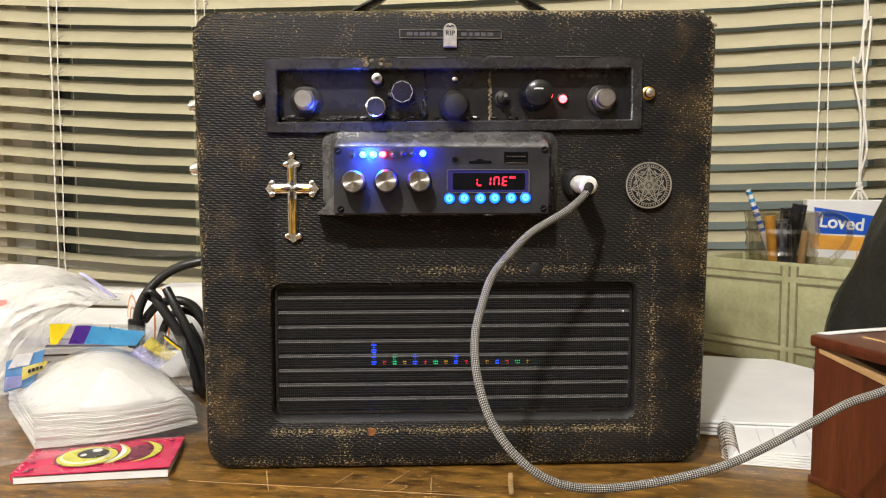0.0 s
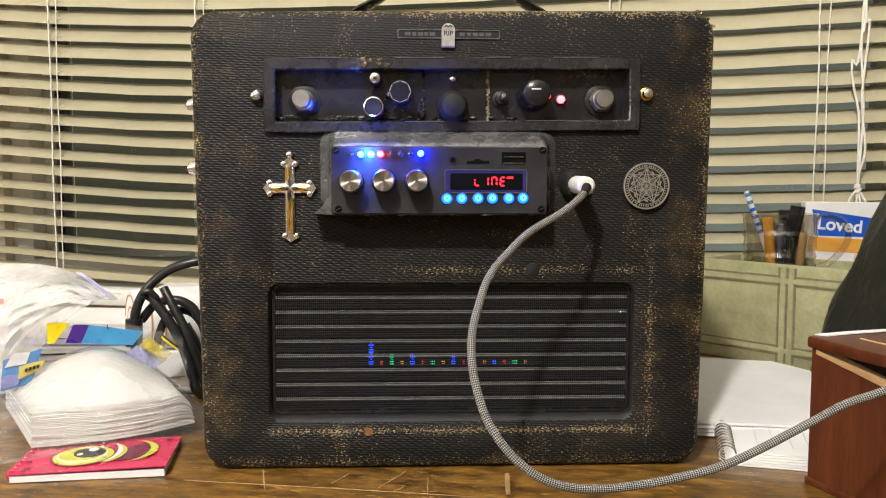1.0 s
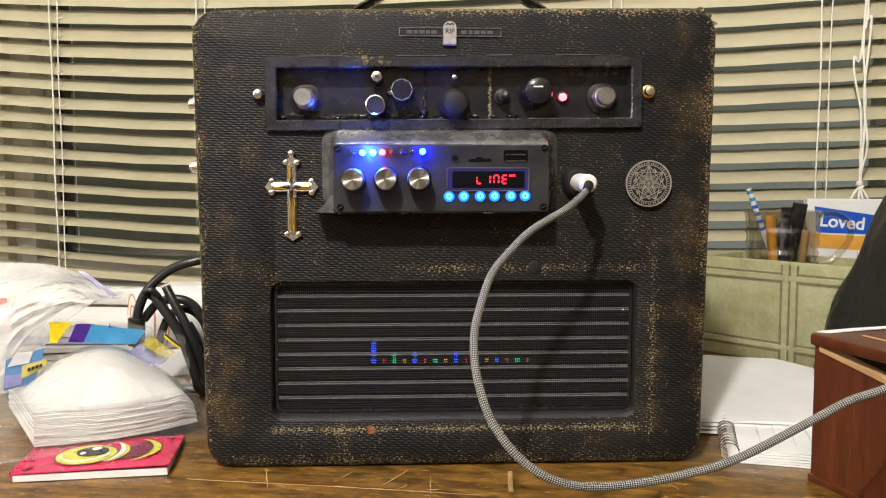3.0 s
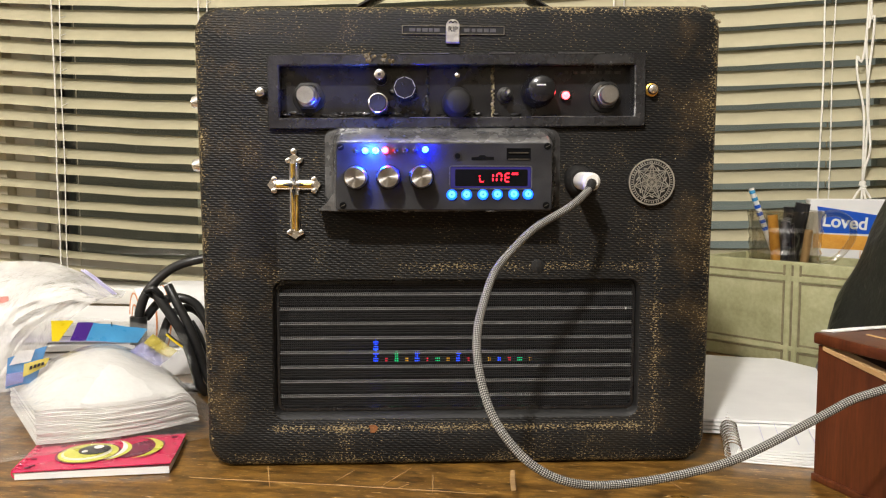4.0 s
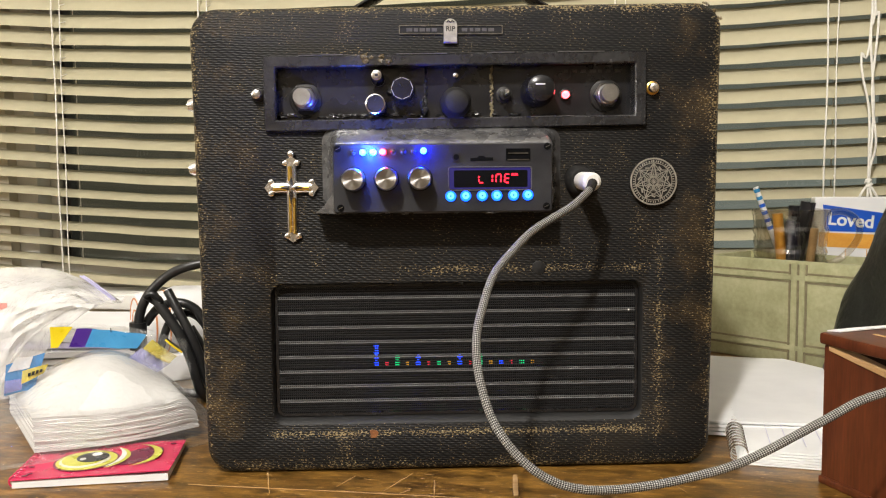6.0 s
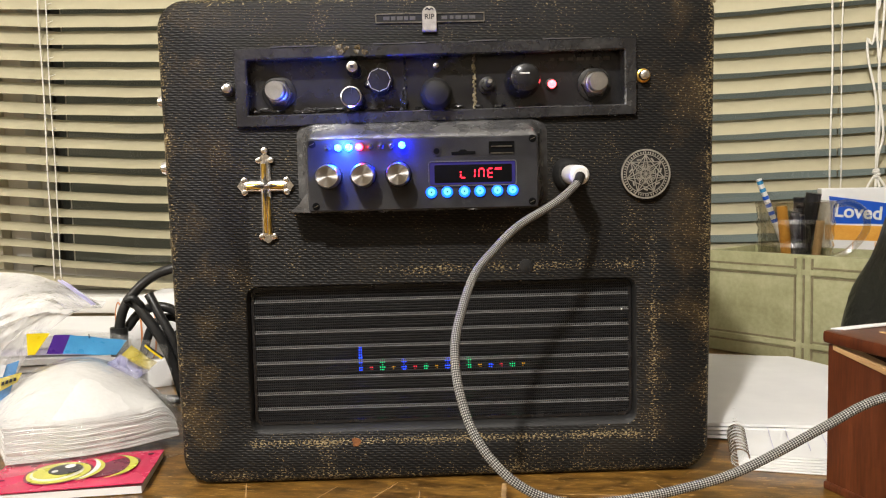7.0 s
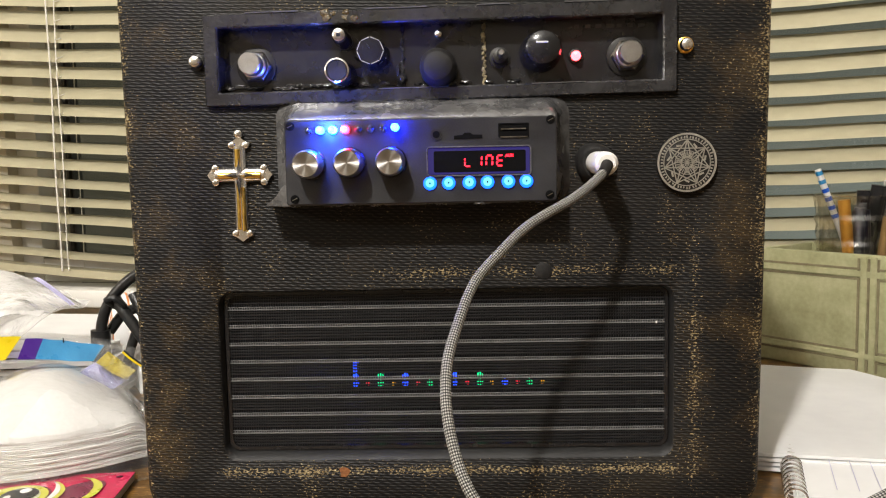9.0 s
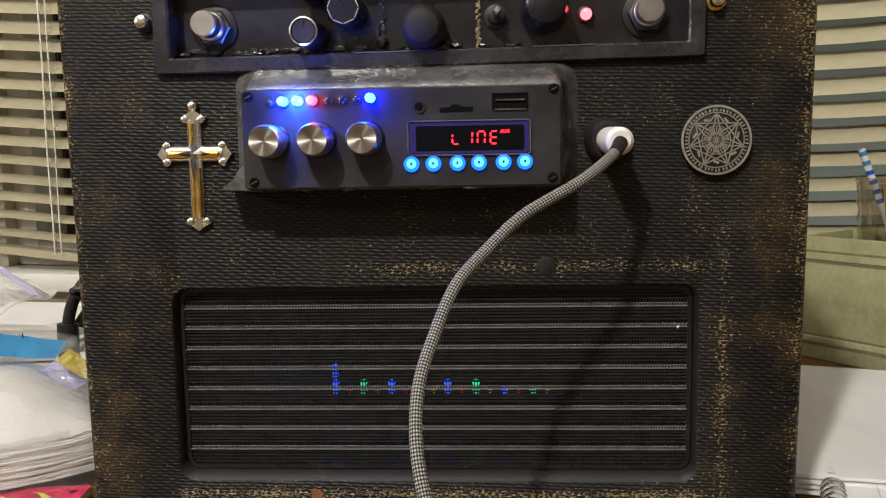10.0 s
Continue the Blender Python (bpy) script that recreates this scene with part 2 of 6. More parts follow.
GRILLE_RIB = plain("grey_grille_rib", (0.10, 0.10, 0.10), (0.19, 0.19, 0.19), 260, 0.4, 0, 0.15)
# near-black fill: board, screen, and openings whose shade is put into the colour
NEAR_BLACK = plain("near_black_fill", (0.002, 0.002, 0.002), (0.004, 0.004, 0.004), 60, 0.8, 0, 0.1, spec=0.08)
SLAT_PAINT = plain("cream_slat_enamel", (0.41, 0.375, 0.252), (0.465, 0.425, 0.288), 9, 0.42, 0, 0.06, 160, 0.0003, 0.06)
CORD_WHITE = plain("white_cotton_cord", (0.68, 0.66, 0.60), (0.80, 0.78, 0.72), 300, 0.75, 0, 0.4, 1500)
VINYL = plain("white_vinyl_frame", (0.72, 0.71, 0.67), (0.80, 0.79, 0.75), 12, 0.4, 0, 0.08)
WALL = plain("cream_wall_paint", (0.62, 0.57, 0.46), (0.70, 0.65, 0.54), 6, 0.75, 0, 0.25, 220, 0.0008)
ROOM_WALL = plain("tan_wall_paint", (0.22, 0.18, 0.13), (0.27, 0.23, 0.17), 6, 0.8, 0, 0.25, 220, 0.0008)
CEILING = plain("white_ceiling_paint", (0.58, 0.57, 0.54), (0.64, 0.63, 0.60), 5, 0.85, 0, 0.3, 90, 0.002)
CARPET = plain("brown_carpet", (0.12, 0.08, 0.05), (0.22, 0.16, 0.10), 60, 0.95, 0, 0.6, 500, 0.003)
TABLE_WOOD = wood("worn_brown_table_wood", (0.062, 0.027, 0.005), (0.33, 0.170, 0.032), "X", 0.30, 0.9)
RED_WOOD = wood("red_brown_stained_wood", (0.055, 0.014, 0.005), (0.140, 0.038, 0.013), "Z", 0.32)
RAW_WOOD = wood("pale_bare_wood", (0.42, 0.25, 0.10), (0.58, 0.38, 0.18), "X", 0.6)
PAPER = plain("white_paper", (0.70, 0.70, 0.70), (0.80, 0.80, 0.79), 14, 0.8, 0, 0.5, 40, 0.0025)
TISSUE = plain("white_paper_napkin", (0.60, 0.595, 0.575), (0.70, 0.695, 0.68), 40, 0.92, 0, 0.6, 420, 0.0012)
GREEN_PAINT = plain("distressed_sage_green_paint", (0.28, 0.275, 0.140), (0.48, 0.470, 0.275), 34, 0.5, 0, 0.25, 240, 0.0008)
GROOVE_BROWN = plain("brown_groove_wear", (0.16, 0.13, 0.07), (0.27, 0.24, 0.14), 120, 0.7, 0, 0.3)
BLACK_VINYL = plain("crinkled_black_vinyl", (0.008, 0.009, 0.008), (0.022, 0.023, 0.018), 30, 0.38, 0, 0.8, 120, 0.004)
BLACK_CABLE = plain("black_cable_jacket", (0.010, 0.010, 0.010), (0.022, 0.022, 0.022), 80, 0.34, 0, 0.1)
PINK = plain("pink_red_cover", (0.50, 0.012, 0.06), (0.66, 0.03, 0.12), 22, 0.28, 0, 0.05)
LIME = plain("yellow_green_print", (0.50, 0.50, 0.04), (0.66, 0.64, 0.12), 60, 0.3, 0, 0.05)
PALE = plain("pale_cream_print", (0.72, 0.70, 0.52), (0.80, 0.78, 0.62), 60, 0.3, 0, 0.05)
PLUM = plain("dark_plum_print", (0.12, 0.01, 0.035), (0.20, 0.02, 0.06), 60, 0.3, 0, 0.05)
INK = plain("black_print", (0.010, 0.010, 0.012), (0.020, 0.020, 0.022), 60, 0.3, 0, 0.05)
YELLOW = plain("yellow_print", (0.62, 0.46, 0.006), (0.72, 0.56, 0.015), 60, 0.3, 0, 0.1)
PURPLE = plain("purple_print", (0.042, 0.010, 0.16), (0.062, 0.018, 0.22), 60, 0.3, 0, 0.1)
SKY_BLUE = plain("light_blue_print", (0.035, 0.21, 0.44), (0.055, 0.28, 0.52), 60, 0.3, 0, 0.1)
LILAC = plain("faded_lilac_print", (0.42, 0.40, 0.62), (0.52, 0.50, 0.70), 60, 0.35, 0, 0.1)
BANNER_BLUE = plain("bright_blue_print", (0.010, 0.075, 0.46), (0.016, 0.10, 0.54), 40, 0.35, 0, 0.05)
ORANGE = plain("orange_print", (0.58, 0.24, 0.03), (0.78, 0.42, 0.08), 30, 0.35, 0, 0.05)
NAVY = plain("dark_navy_plastic", (0.008, 0.010, 0.022), (0.014, 0.018, 0.036), 60, 0.3, 0, 0.05)
ORANGE_LINE = plain("orange_brown_stripe", (0.55, 0.20, 0.07), (0.66, 0.28, 0.11), 60, 0.5, 0, 0.1)
BRAID = braid()
BAG_FILM = film("clear_bag_plastic", (0.95, 0.95, 0.94), 0.055, 0.05)
BAG_MOUTH = film("milky_bag_plastic", (0.92, 0.92, 0.91), 0.42, 0.10)
YELLOW_FILM = film("yellow_printed_plastic", (0.70, 0.58, 0.10), 0.55, 0.10)
FADED_RED = plain("faded_red_print", (0.60, 0.22, 0.20), (0.70, 0.34, 0.30), 60, 0.35, 0, 0.1)
SKY_FILM = film("light_blue_printed_plastic", (0.07, 0.27, 0.60), 0.62, 0.10)
LILAC_FILM = film("lilac_printed_plastic", (0.36, 0.36, 0.72), 0.42, 0.10)
BEZEL = plain("grey_bezel_plastic", (0.075, 0.075, 0.085), (0.12, 0.12, 0.13), 200, 0.3, 0, 0.1)
LED_OFF = plain("clear_unlit_lens", (0.012, 0.012, 0.014), (0.03, 0.03, 0.034), 200, 0.12, 0, 0.0)
RED_GLOW = glowing("red_indicator_glow", (1.0, 0.055, 0.065), 12)
SEGMENT_GLOW = glowing("red_segment_glow", (1.0, 0.012, 0.03), 6)
BUTTON_GLOW = glowing("cyan_button_glow", (0.004, 0.10, 1.0), 4.5)
BUTTON_CORE = glowing("pale_cyan_core_glow", (0.10, 0.62, 1.0), 2.6)
BLUE_GLOW = glowing("blue_led_glow", (0.0012, 0.0100, 1.0), 420)
CYAN_GLOW = glowing("cyan_led_glow", (0.0020, 0.140, 1.0), 420)
PINK_GLOW = glowing("pink_red_led_glow", (1.0, 0.010, 0.030), 40)
BLUE_CORE = glowing("pale_blue_core_glow", (0.22, 0.62, 1.0), 3.0)
PINK_CORE = glowing("pale_pink_core_glow", (1.0, 0.40, 0.48), 2.0)
BACKLIGHT = glowing("violet_backlight_glow", (0.05, 0.02, 0.80), 0.16)
DOT_GLOWS = [glowing("blue_dot_glow", (0.01, 0.06, 1.0), 4.5), glowing("red_dot_glow", (1.0, 0.03, 0.06), 1.6),
             glowing("green_dot_glow", (0.0, 0.75, 0.24), 2.0), glowing("yellow_dot_glow", (0.9, 0.42, 0.02), 1.4)]
BULB_GLOW = glowing("warm_bulb_glow", (1.0, 0.88, 0.72), 12, (0.8, 0.8, 0.8))


def glass(name, rough=0.0, tint=(1, 1, 1), base=0.045):
    m, t, p = nodes_of(name)
    out = t.nodes["Material Output"]
    clear = t.nodes.new("ShaderNodeBsdfTransparent")
    clear.inputs[0].default_value = (*tint, 1)
    gloss = t.nodes.new("ShaderNodeBsdfGlossy")
    gloss.inputs["Roughness"].default_value = rough
    fr = t.nodes.new("ShaderNodeLayerWeight")
    mx = t.nodes.new("ShaderNodeMixShader")
    t.links.new(math_node(t, "ADD", base, math_node(t, "MULTIPLY", math_node(t, "POWER", fr.outputs["Facing"], 4.0), 0.8)), mx.inputs[0])
    t.links.new(clear.outputs[0], mx.inputs[1])
    t.links.new(gloss.outputs[0], mx.inputs[2])
    t.links.new(mx.outputs[0], out.inputs["Surface"])
    return m


PANE = glass("window_glass", 0.02, (0.9, 0.93, 0.9))
JAR_GLASS = glass("clear_jar_glass", 0.07, (0.86, 0.84, 0.79), 0.11)


# ---- shape helpers ----
def part(name, bm, material, parent=None, label="", sharp=35, recalc=True):
    """One bmesh as one mesh object, under a thing or a part."""
    if recalc:
        bmesh.ops.recalc_face_normals(bm, faces=bm.faces)
    me = bpy.data.meshes.new(name)
    bm.to_mesh(me)
    bm.free()
    for m in material if isinstance(material, (list, tuple)) else (material,):
        me.materials.append(m)
    if sharp:
        me.shade_smooth()
        me.set_sharp_from_angle(angle=radians(sharp))
    ob = new(name, me)
    ob.parent = parent
    if label:
        ob["label"] = label
    return ob


def thing(name, label, category, place=(0, 0, 0), turn=0, group="", kind=""):
    e = new(name)
    e.empty_display_size = 0.02
    e.matrix_world = pose(*place, 0, 0, turn)
    return tagged(e, label, category, group, kind)


def fresh():
    return bmesh.new()


def loops(bm, rings, cap0=True, cap1=True, closed=True):
    """A skin over rings of points with the same count."""
    vs = [[bm.verts.new(p) for p in r] for r in rings]
    n = len(vs[0])
    for a, b in zip(vs, vs[1:]):
        for i in range(n if closed else n - 1):
            j = (i + 1) % n
            bm.faces.new((a[i], a[j], b[j], b[i]))
    if cap0:
        bm.faces.new(vs[0][::-1])
    if cap1:
        bm.faces.new(vs[-1])
    return vs


def box(bm, x0, x1, y0, y1, z0, z1, r=0.0, seg=2):
    got = bmesh.ops.create_cube(bm, size=1, matrix=Matrix.LocRotScale(((x0 + x1) / 2, (y0 + y1) / 2, (z0 + z1) / 2), None, (abs(x1 - x0), abs(y1 - y0), abs(z1 - z0))))
    if r:
        es = list({e for v in got["verts"] for e in v.link_edges})
        bmesh.ops.bevel(bm, geom=es, offset=r, segments=seg, affect="EDGES", profile=0.5)


def turned(bm, x, z, profile, n=28, lobe=None, y_axis=True, cap0=True, cap1=True, shift=(0, 0)):
    """A body of revolution round the y axis (or z): profile of (radius, position)."""
    rings = []
    for k, (r, h) in enumerate(profile):
        ring = []
        s = k / max(1, len(profile) - 1)
        for i in range(n):
            a = 2 * math.pi * i / n
            q = r * (lobe(a, k) if lobe else 1)
            u, w = q * math.cos(a) + shift[0] * s, q * math.sin(a) + shift[1] * s
            ring.append((x + u, h, z + w) if y_axis else (x + u, z + w, h))
        rings.append(ring)
    loops(bm, rings, cap0, cap1)


def rrect(x0, x1, z0, z1, r, n=6):
    pts = []
    for cx, cz, a0 in ((x1 - r, z1 - r, 0), (x0 + r, z1 - r, 90), (x0 + r, z0 + r, 180), (x1 - r, z0 + r, 270)):
        for i in range(n + 1):
            a = radians(a0 + 90 * i / n)
            pts.append((cx + r * math.cos(a), cz + r * math.sin(a)))
    return pts


def smooth_path(points, steps=8):
    """Catmull-Rom through the points."""
    P = [Vector(p) for p in points]
    P = [P[0] * 2 - P[1]] + P + [P[-1] * 2 - P[-2]]
    out = []
    for i in range(1, len(P) - 2):
        for k in range(steps):
            t = k / steps
            a, b, c, d = P[i - 1:i + 3]
            out.append(0.5 * ((2 * b) + (c - a) * t + (2 * a - 5 * b + 4 * c - d) * t * t + (3 * b - a - 3 * c + d) * t ** 3))
    out.append(P[-2])
    return out


def tube(bm, points, radius, n=12, steps=8, cap=True):
    """A round tube along a smooth path, with u round it and v in metres along it."""
    path = smooth_path(points, steps) if steps > 1 else [Vector(p) for p in points]
    uv = bm.loops.layers.uv.verify()
    side, rings, run, lens = None, [], 0.0, []
    for i, p in enumerate(path):
        d = (path[min(i + 1, len(path) - 1)] - path[max(i - 1, 0)]).normalized()
        if side is None:
            side = d.orthogonal().normalized()
        side = (side - d * side.dot(d)).normalized()
        up = d.cross(side)
        r = radius(i / (len(path) - 1)) if callable(radius) else radius
        rings.append([bm.verts.new(p + r * (math.cos(2 * math.pi * k / n) * side + math.sin(2 * math.pi * k / n) * up)) for k in range(n)])
        if i:
            run += (p - path[i - 1]).length
        lens.append(run)
    for i in range(len(rings) - 1):
        for k in range(n):
            j = (k + 1) % n
            f = bm.faces.new((rings[i][k], rings[i][j], rings[i + 1][j], rings[i + 1][k]))
            for lp, (u, v) in zip(f.loops, ((k / n, lens[i]), ((k + 1) / n, lens[i]), ((k + 1) / n, lens[i + 1]), (k / n, lens[i + 1]))):
                lp[uv].uv = (u, v)
    if cap:
        bm.faces.new(rings[0][::-1])
        bm.faces.new(rings[-1])


def slab(bm, outline, y0, y1, bevel=0.0):
    """A flat outline in x and z, given thickness along y; the front edge may be eased."""
    cx = sum(p[0] for p in outline) / len(outline)
    cz = sum(p[1] for p in outline) / len(outline)
    rings = [[(x, y0, z) for x, z in outline], [(x, y1 + bevel, z) for x, z in outline]]
    if bevel:
        rings.append([(x + (cx - x) * 0.06, y1, z + (cz - z) * 0.06) for x, z in outline])
    loops(bm, rings)


def bar(bm, a, b, w, y0, y1):
    """A straight raised bar from a to b in the plane of x and z."""
    a, b = Vector(a), Vector(b)
    d = (b - a).normalized()
    s = Vector((-d.y, d.x)) * w / 2
    slab(bm, [tuple(a + s), tuple(a - s), tuple(b - s), tuple(b + s)], y0, y1)


def lettering(name, words, size, m, material, parent, depth=0.0002, label="", bold=0.0):
    c = bpy.data.curves.new(name, "FONT")
    c.body, c.size, c.extrude, c.offset = words, size, depth, bold
    c.align_x, c.align_y = "CENTER", "CENTER"
    c.materials.append(material)
    tmp = bpy.data.objects.new(name, c)
    me = bpy.data.meshes.new_from_object(tmp)
    bpy.data.objects.remove(tmp)
    ob = new(name, me)
    ob.parent = parent
    ob.matrix_local = m
    if label:
        ob["label"] = label
    return ob


def lump(bm, c, r, seed, squash=(1, 1, 1), rough=0.35, n=2):
    got = bmesh.ops.create_icosphere(bm, subdivisions=n, radius=1)
    for v in got["verts"]:
        k = 1 + rough * noise.noise(v.co * 1.7 + Vector((seed, seed * 2.1, 0)))
        v.co = Vector((c[0] + v.co.x * r * squash[0] * k, c[1] + v.co.y * r * squash[1] * k, c[2] + v.co.z * r * squash[2] * k))


# ---- room: window wall, sill, other walls, floor, ceiling ----
ANGLE = -12.82                      # how far the window wall is turned from the front of the amplifier
room = pose(-0.02, 0.512, 0, 0, 0, ANGLE)


def room_box(name, dims, material, label, r=0.0, category="", kind="structure"):
    bm = fresh()
    box(bm, *dims, r)
    ob = part(name, bm, material)
    ob.matrix_world = room
    return tagged(ob, label, category or name.split("_")[0], kind=kind)


LEFT, RIGHT, SILL_Z, HEAD_Z = -0.569, 0.572, 0.040, 1.15
room_box("wall_north_west", (-2.2, LEFT, 0.028, 0.16, -0.75, 1.75), WALL, "cream painted wall beside the window")
room_box("wall_north_east", (RIGHT, 2.2, 0.028, 0.16, -0.75, 1.75), WALL, "cream painted wall beside the window")
room_box("wall_north_low", (LEFT, RIGHT, 0.028, 0.16, -0.75, SILL_Z - 0.022), WALL, "cream painted wall under the window sill")
room_box("wall_north_high", (LEFT, RIGHT, 0.028, 0.16, HEAD_Z, 1.75), WALL, "cream painted wall above the window")
# unseen shell added round the room; its colours set how much light bounces
room_box("wall_west", (-2.32, -2.2, -3.2, 0.16, -0.75, 1.75), ROOM_WALL, "unseen side wall, added in tan to dim the bounce light")
room_box("wall_east", (2.2, 2.32, -3.2, 0.16, -0.75, 1.75), ROOM_WALL, "unseen side wall, added in tan to dim the bounce light")
room_box("wall_south", (-2.32, 2.32, -3.32, -3.2, -0.75, 1.75), ROOM_WALL, "unseen rear wall, added in tan to dim the bounce light")
room_box("floor", (-2.32, 2.32, -3.32, 0.16, -0.85, -0.75), CARPET, "brown carpeted floor of the room")
room_box("ceiling", (-2.32, 2.32, -3.32, 0.16, 1.75, 1.85), CEILING, "unseen white ceiling, added to bounce soft light")

window = thing("window_1", "white vinyl window with dark night glass behind blinds", "window", kind="structure")
window.matrix_world = room
for name, d in (("window_frame", (LEFT, LEFT + 0.031, 0.045, 0.11, SILL_Z, HEAD_Z)), ("window_frame", (LEFT + 0.0312, LEFT + 0.0435, 0.072, 0.11, SILL_Z + 0.030, HEAD_Z - 0.04)), ("window_frame", (RIGHT - 0.035, RIGHT, 0.045, 0.11, SILL_Z, HEAD_Z)),
                ("window_frame", (LEFT + 0.0312, RIGHT - 0.035, 0.045, 0.11, SILL_Z, SILL_Z + 0.030)), ("window_frame", (LEFT + 0.0312, RIGHT - 0.035, 0.045, 0.11, HEAD_Z - 0.04, HEAD_Z)),
                ("sash_bar", (LEFT + 0.0455, LEFT + 0.0505, 0.08, 0.10, SILL_Z + 0.030, HEAD_Z - 0.04)), ("sash_bar", (LEFT + 0.0535, LEFT + 0.0565, 0.08, 0.10, SILL_Z + 0.030, HEAD_Z - 0.04)),
                ("sash_bar", (-0.325, -0.313, 0.088, 0.100, SILL_Z + 0.030, HEAD_Z - 0.04))):
    bm = fresh()
    box(bm, *d, 0.002)
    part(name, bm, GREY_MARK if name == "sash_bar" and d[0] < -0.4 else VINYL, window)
bm = fresh()
box(bm, LEFT + 0.0437, RIGHT - 0.035, 0.084, 0.088, SILL_Z + 0.030, HEAD_Z - 0.04)
pane = part("pane", bm, PANE, window, "dark window glass at night", 0)
bm = fresh()
box(bm, LEFT - 0.03, RIGHT + 0.03, -0.020, 0.045, SILL_Z - 0.022, SILL_Z, 0.004)
part("window_sill", bm, VINYL, window, "white painted window sill")

# night outside; added glow there imitates reflections in the glass, dark west, paler east
BACKDROP, _t, _p = nodes_of("night_reflection_glow")
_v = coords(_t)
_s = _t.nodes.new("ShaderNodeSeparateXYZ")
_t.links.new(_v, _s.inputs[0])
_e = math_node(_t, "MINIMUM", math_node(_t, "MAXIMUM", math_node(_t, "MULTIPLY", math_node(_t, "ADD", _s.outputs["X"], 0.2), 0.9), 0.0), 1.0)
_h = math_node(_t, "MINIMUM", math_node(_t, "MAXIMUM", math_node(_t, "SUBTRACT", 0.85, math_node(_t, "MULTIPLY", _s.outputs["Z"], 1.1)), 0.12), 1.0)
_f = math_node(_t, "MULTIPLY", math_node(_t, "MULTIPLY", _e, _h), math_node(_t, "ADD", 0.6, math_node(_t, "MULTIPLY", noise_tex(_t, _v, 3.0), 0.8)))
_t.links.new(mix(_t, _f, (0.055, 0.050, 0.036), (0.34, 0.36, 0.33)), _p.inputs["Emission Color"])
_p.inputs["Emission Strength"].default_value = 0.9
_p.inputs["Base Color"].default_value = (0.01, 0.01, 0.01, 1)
room_box("backdrop", (-3.0, 3.0, 1.4, 1.45, -1.5, 2.5), BACKDROP, "added glowing backdrop outside the window, standing for glass reflections", 0, "backdrop")

# ---- blind: sagging cream slats, ladder cords, pull cords ----
blind = thing("venetian_blind", "cream metal venetian blind with thin half-closed slats", "blind")
blind.matrix_world = room
B0, B1, PITCH = -0.72, 0.600, 0.0218
SAG_MID, SAG, SAG_EAST = -0.08, 0.088, 0.030


def sag(u):
    return (SAG if u < SAG_MID else SAG_EAST) * (u - SAG_MID) ** 2


def slat_mesh(tilt, twist):
    """A crowned one-inch slat, its front edge tipped down by tilt degrees."""
    bm = fresh()
    rings = []
    for k in range(41):
        u = B0 + (B1 - B0) * k / 40
        wav = 0.0005 * math.sin(u * 23 + twist) + 0.0003 * math.sin(u * 61 + 1)
        q = radians(tilt + 7 * min(1.0, max(0.0, u * 3)) + 1.5 * math.sin(u * 7 + twist))
        c, si = math.cos(q), math.sin(q)
        ring = []
        for s in (-1, -0.5, 0, 0.5, 1, 0.5, 0, -0.5):
            y, z = s * 0.0125, 0.0016 * (1 - s * s) - (0.00035 if len(ring) > 4 else 0)
            ring.append((u, y * c - z * si, y * si + z * c + sag(u) + wav))
        rings.append(ring)
    loops(bm, rings)
    bmesh.ops.recalc_face_normals(bm, faces=bm.faces)
    me = bpy.data.meshes.new("slat")
    bm.to_mesh(me)
    bm.free()
    me.materials.append(SLAT_PAINT)
    me.shade_smooth()
    me.set_sharp_from_angle(angle=radians(50))
    return me


rng = random.Random(4)
SLAT_Z0 = 0.0669
for i in range(46):
    z = SLAT_Z0 + i * PITCH
    s = new("slat", slat_mesh(min(58.0, max(15.0, 29 + (z - 0.19) * 115)) + rng.uniform(-2, 2), rng.uniform(0, 6)))
    s.parent = blind
    s.matrix_local = pose(0, 0, z, 0, rng.uniform(-0.12, 0.12), 0)
bm = fresh()
rings = []
for k in range(21):
    u = B0 + (B1 - B0) * k / 20
    rings.append([(u, y, SLAT_Z0 - 0.020 + z + sag(u)) for y, z in ((-0.010, -0.005), (0.010, -0.005), (0.010, 0.004), (-0.010, 0.004))])
loops(bm, rings)
part("bottom_rail", bm, SLAT_PAINT, blind, "cream bottom rail")
bm = fresh()
box(bm, B0, B1, -0.02, 0.02, SLAT_Z0 + 46 * PITCH, SLAT_Z0 + 46 * PITCH + 0.035, 0.002)
part("head_rail", bm, SLAT_PAINT, blind, "cream head rail")
TOP = SLAT_Z0 + 46 * PITCH
for u in (-0.460, -0.262, 0.235, 0.457):
    for off, y in ((-0.006, -0.0125), (0.004, -0.0125), (0.007, 0.0125)):
        bm = fresh()
        pts = [(u + off + 0.0007 * math.sin(k * 1.3 + off * 900), y, SLAT_Z0 - 0.018 + sag(u) + (TOP - SLAT_Z0) * k / 24) for k in range(25)]
        tube(bm, pts, 0.00095 if off < 0 else 0.0007, 6, 2)
        part("ladder_cord", bm, CORD_WHITE, blind)
    for i in range(2, 22):
        z = SLAT_Z0 + i * PITCH + sag(u)
        bm = fresh()
        tube(bm, [(u + 0.004, -0.0125, z - 0.006), (u + 0.006, 0, z - 0.0015), (u + 0.007, 0.0125, z + 0.005)], 0.0005, 5, 2)
        part("ladder_rung", bm, CORD_WHITE, blind)
KNOT = Vector((0.4930, -0.022, 0.172))
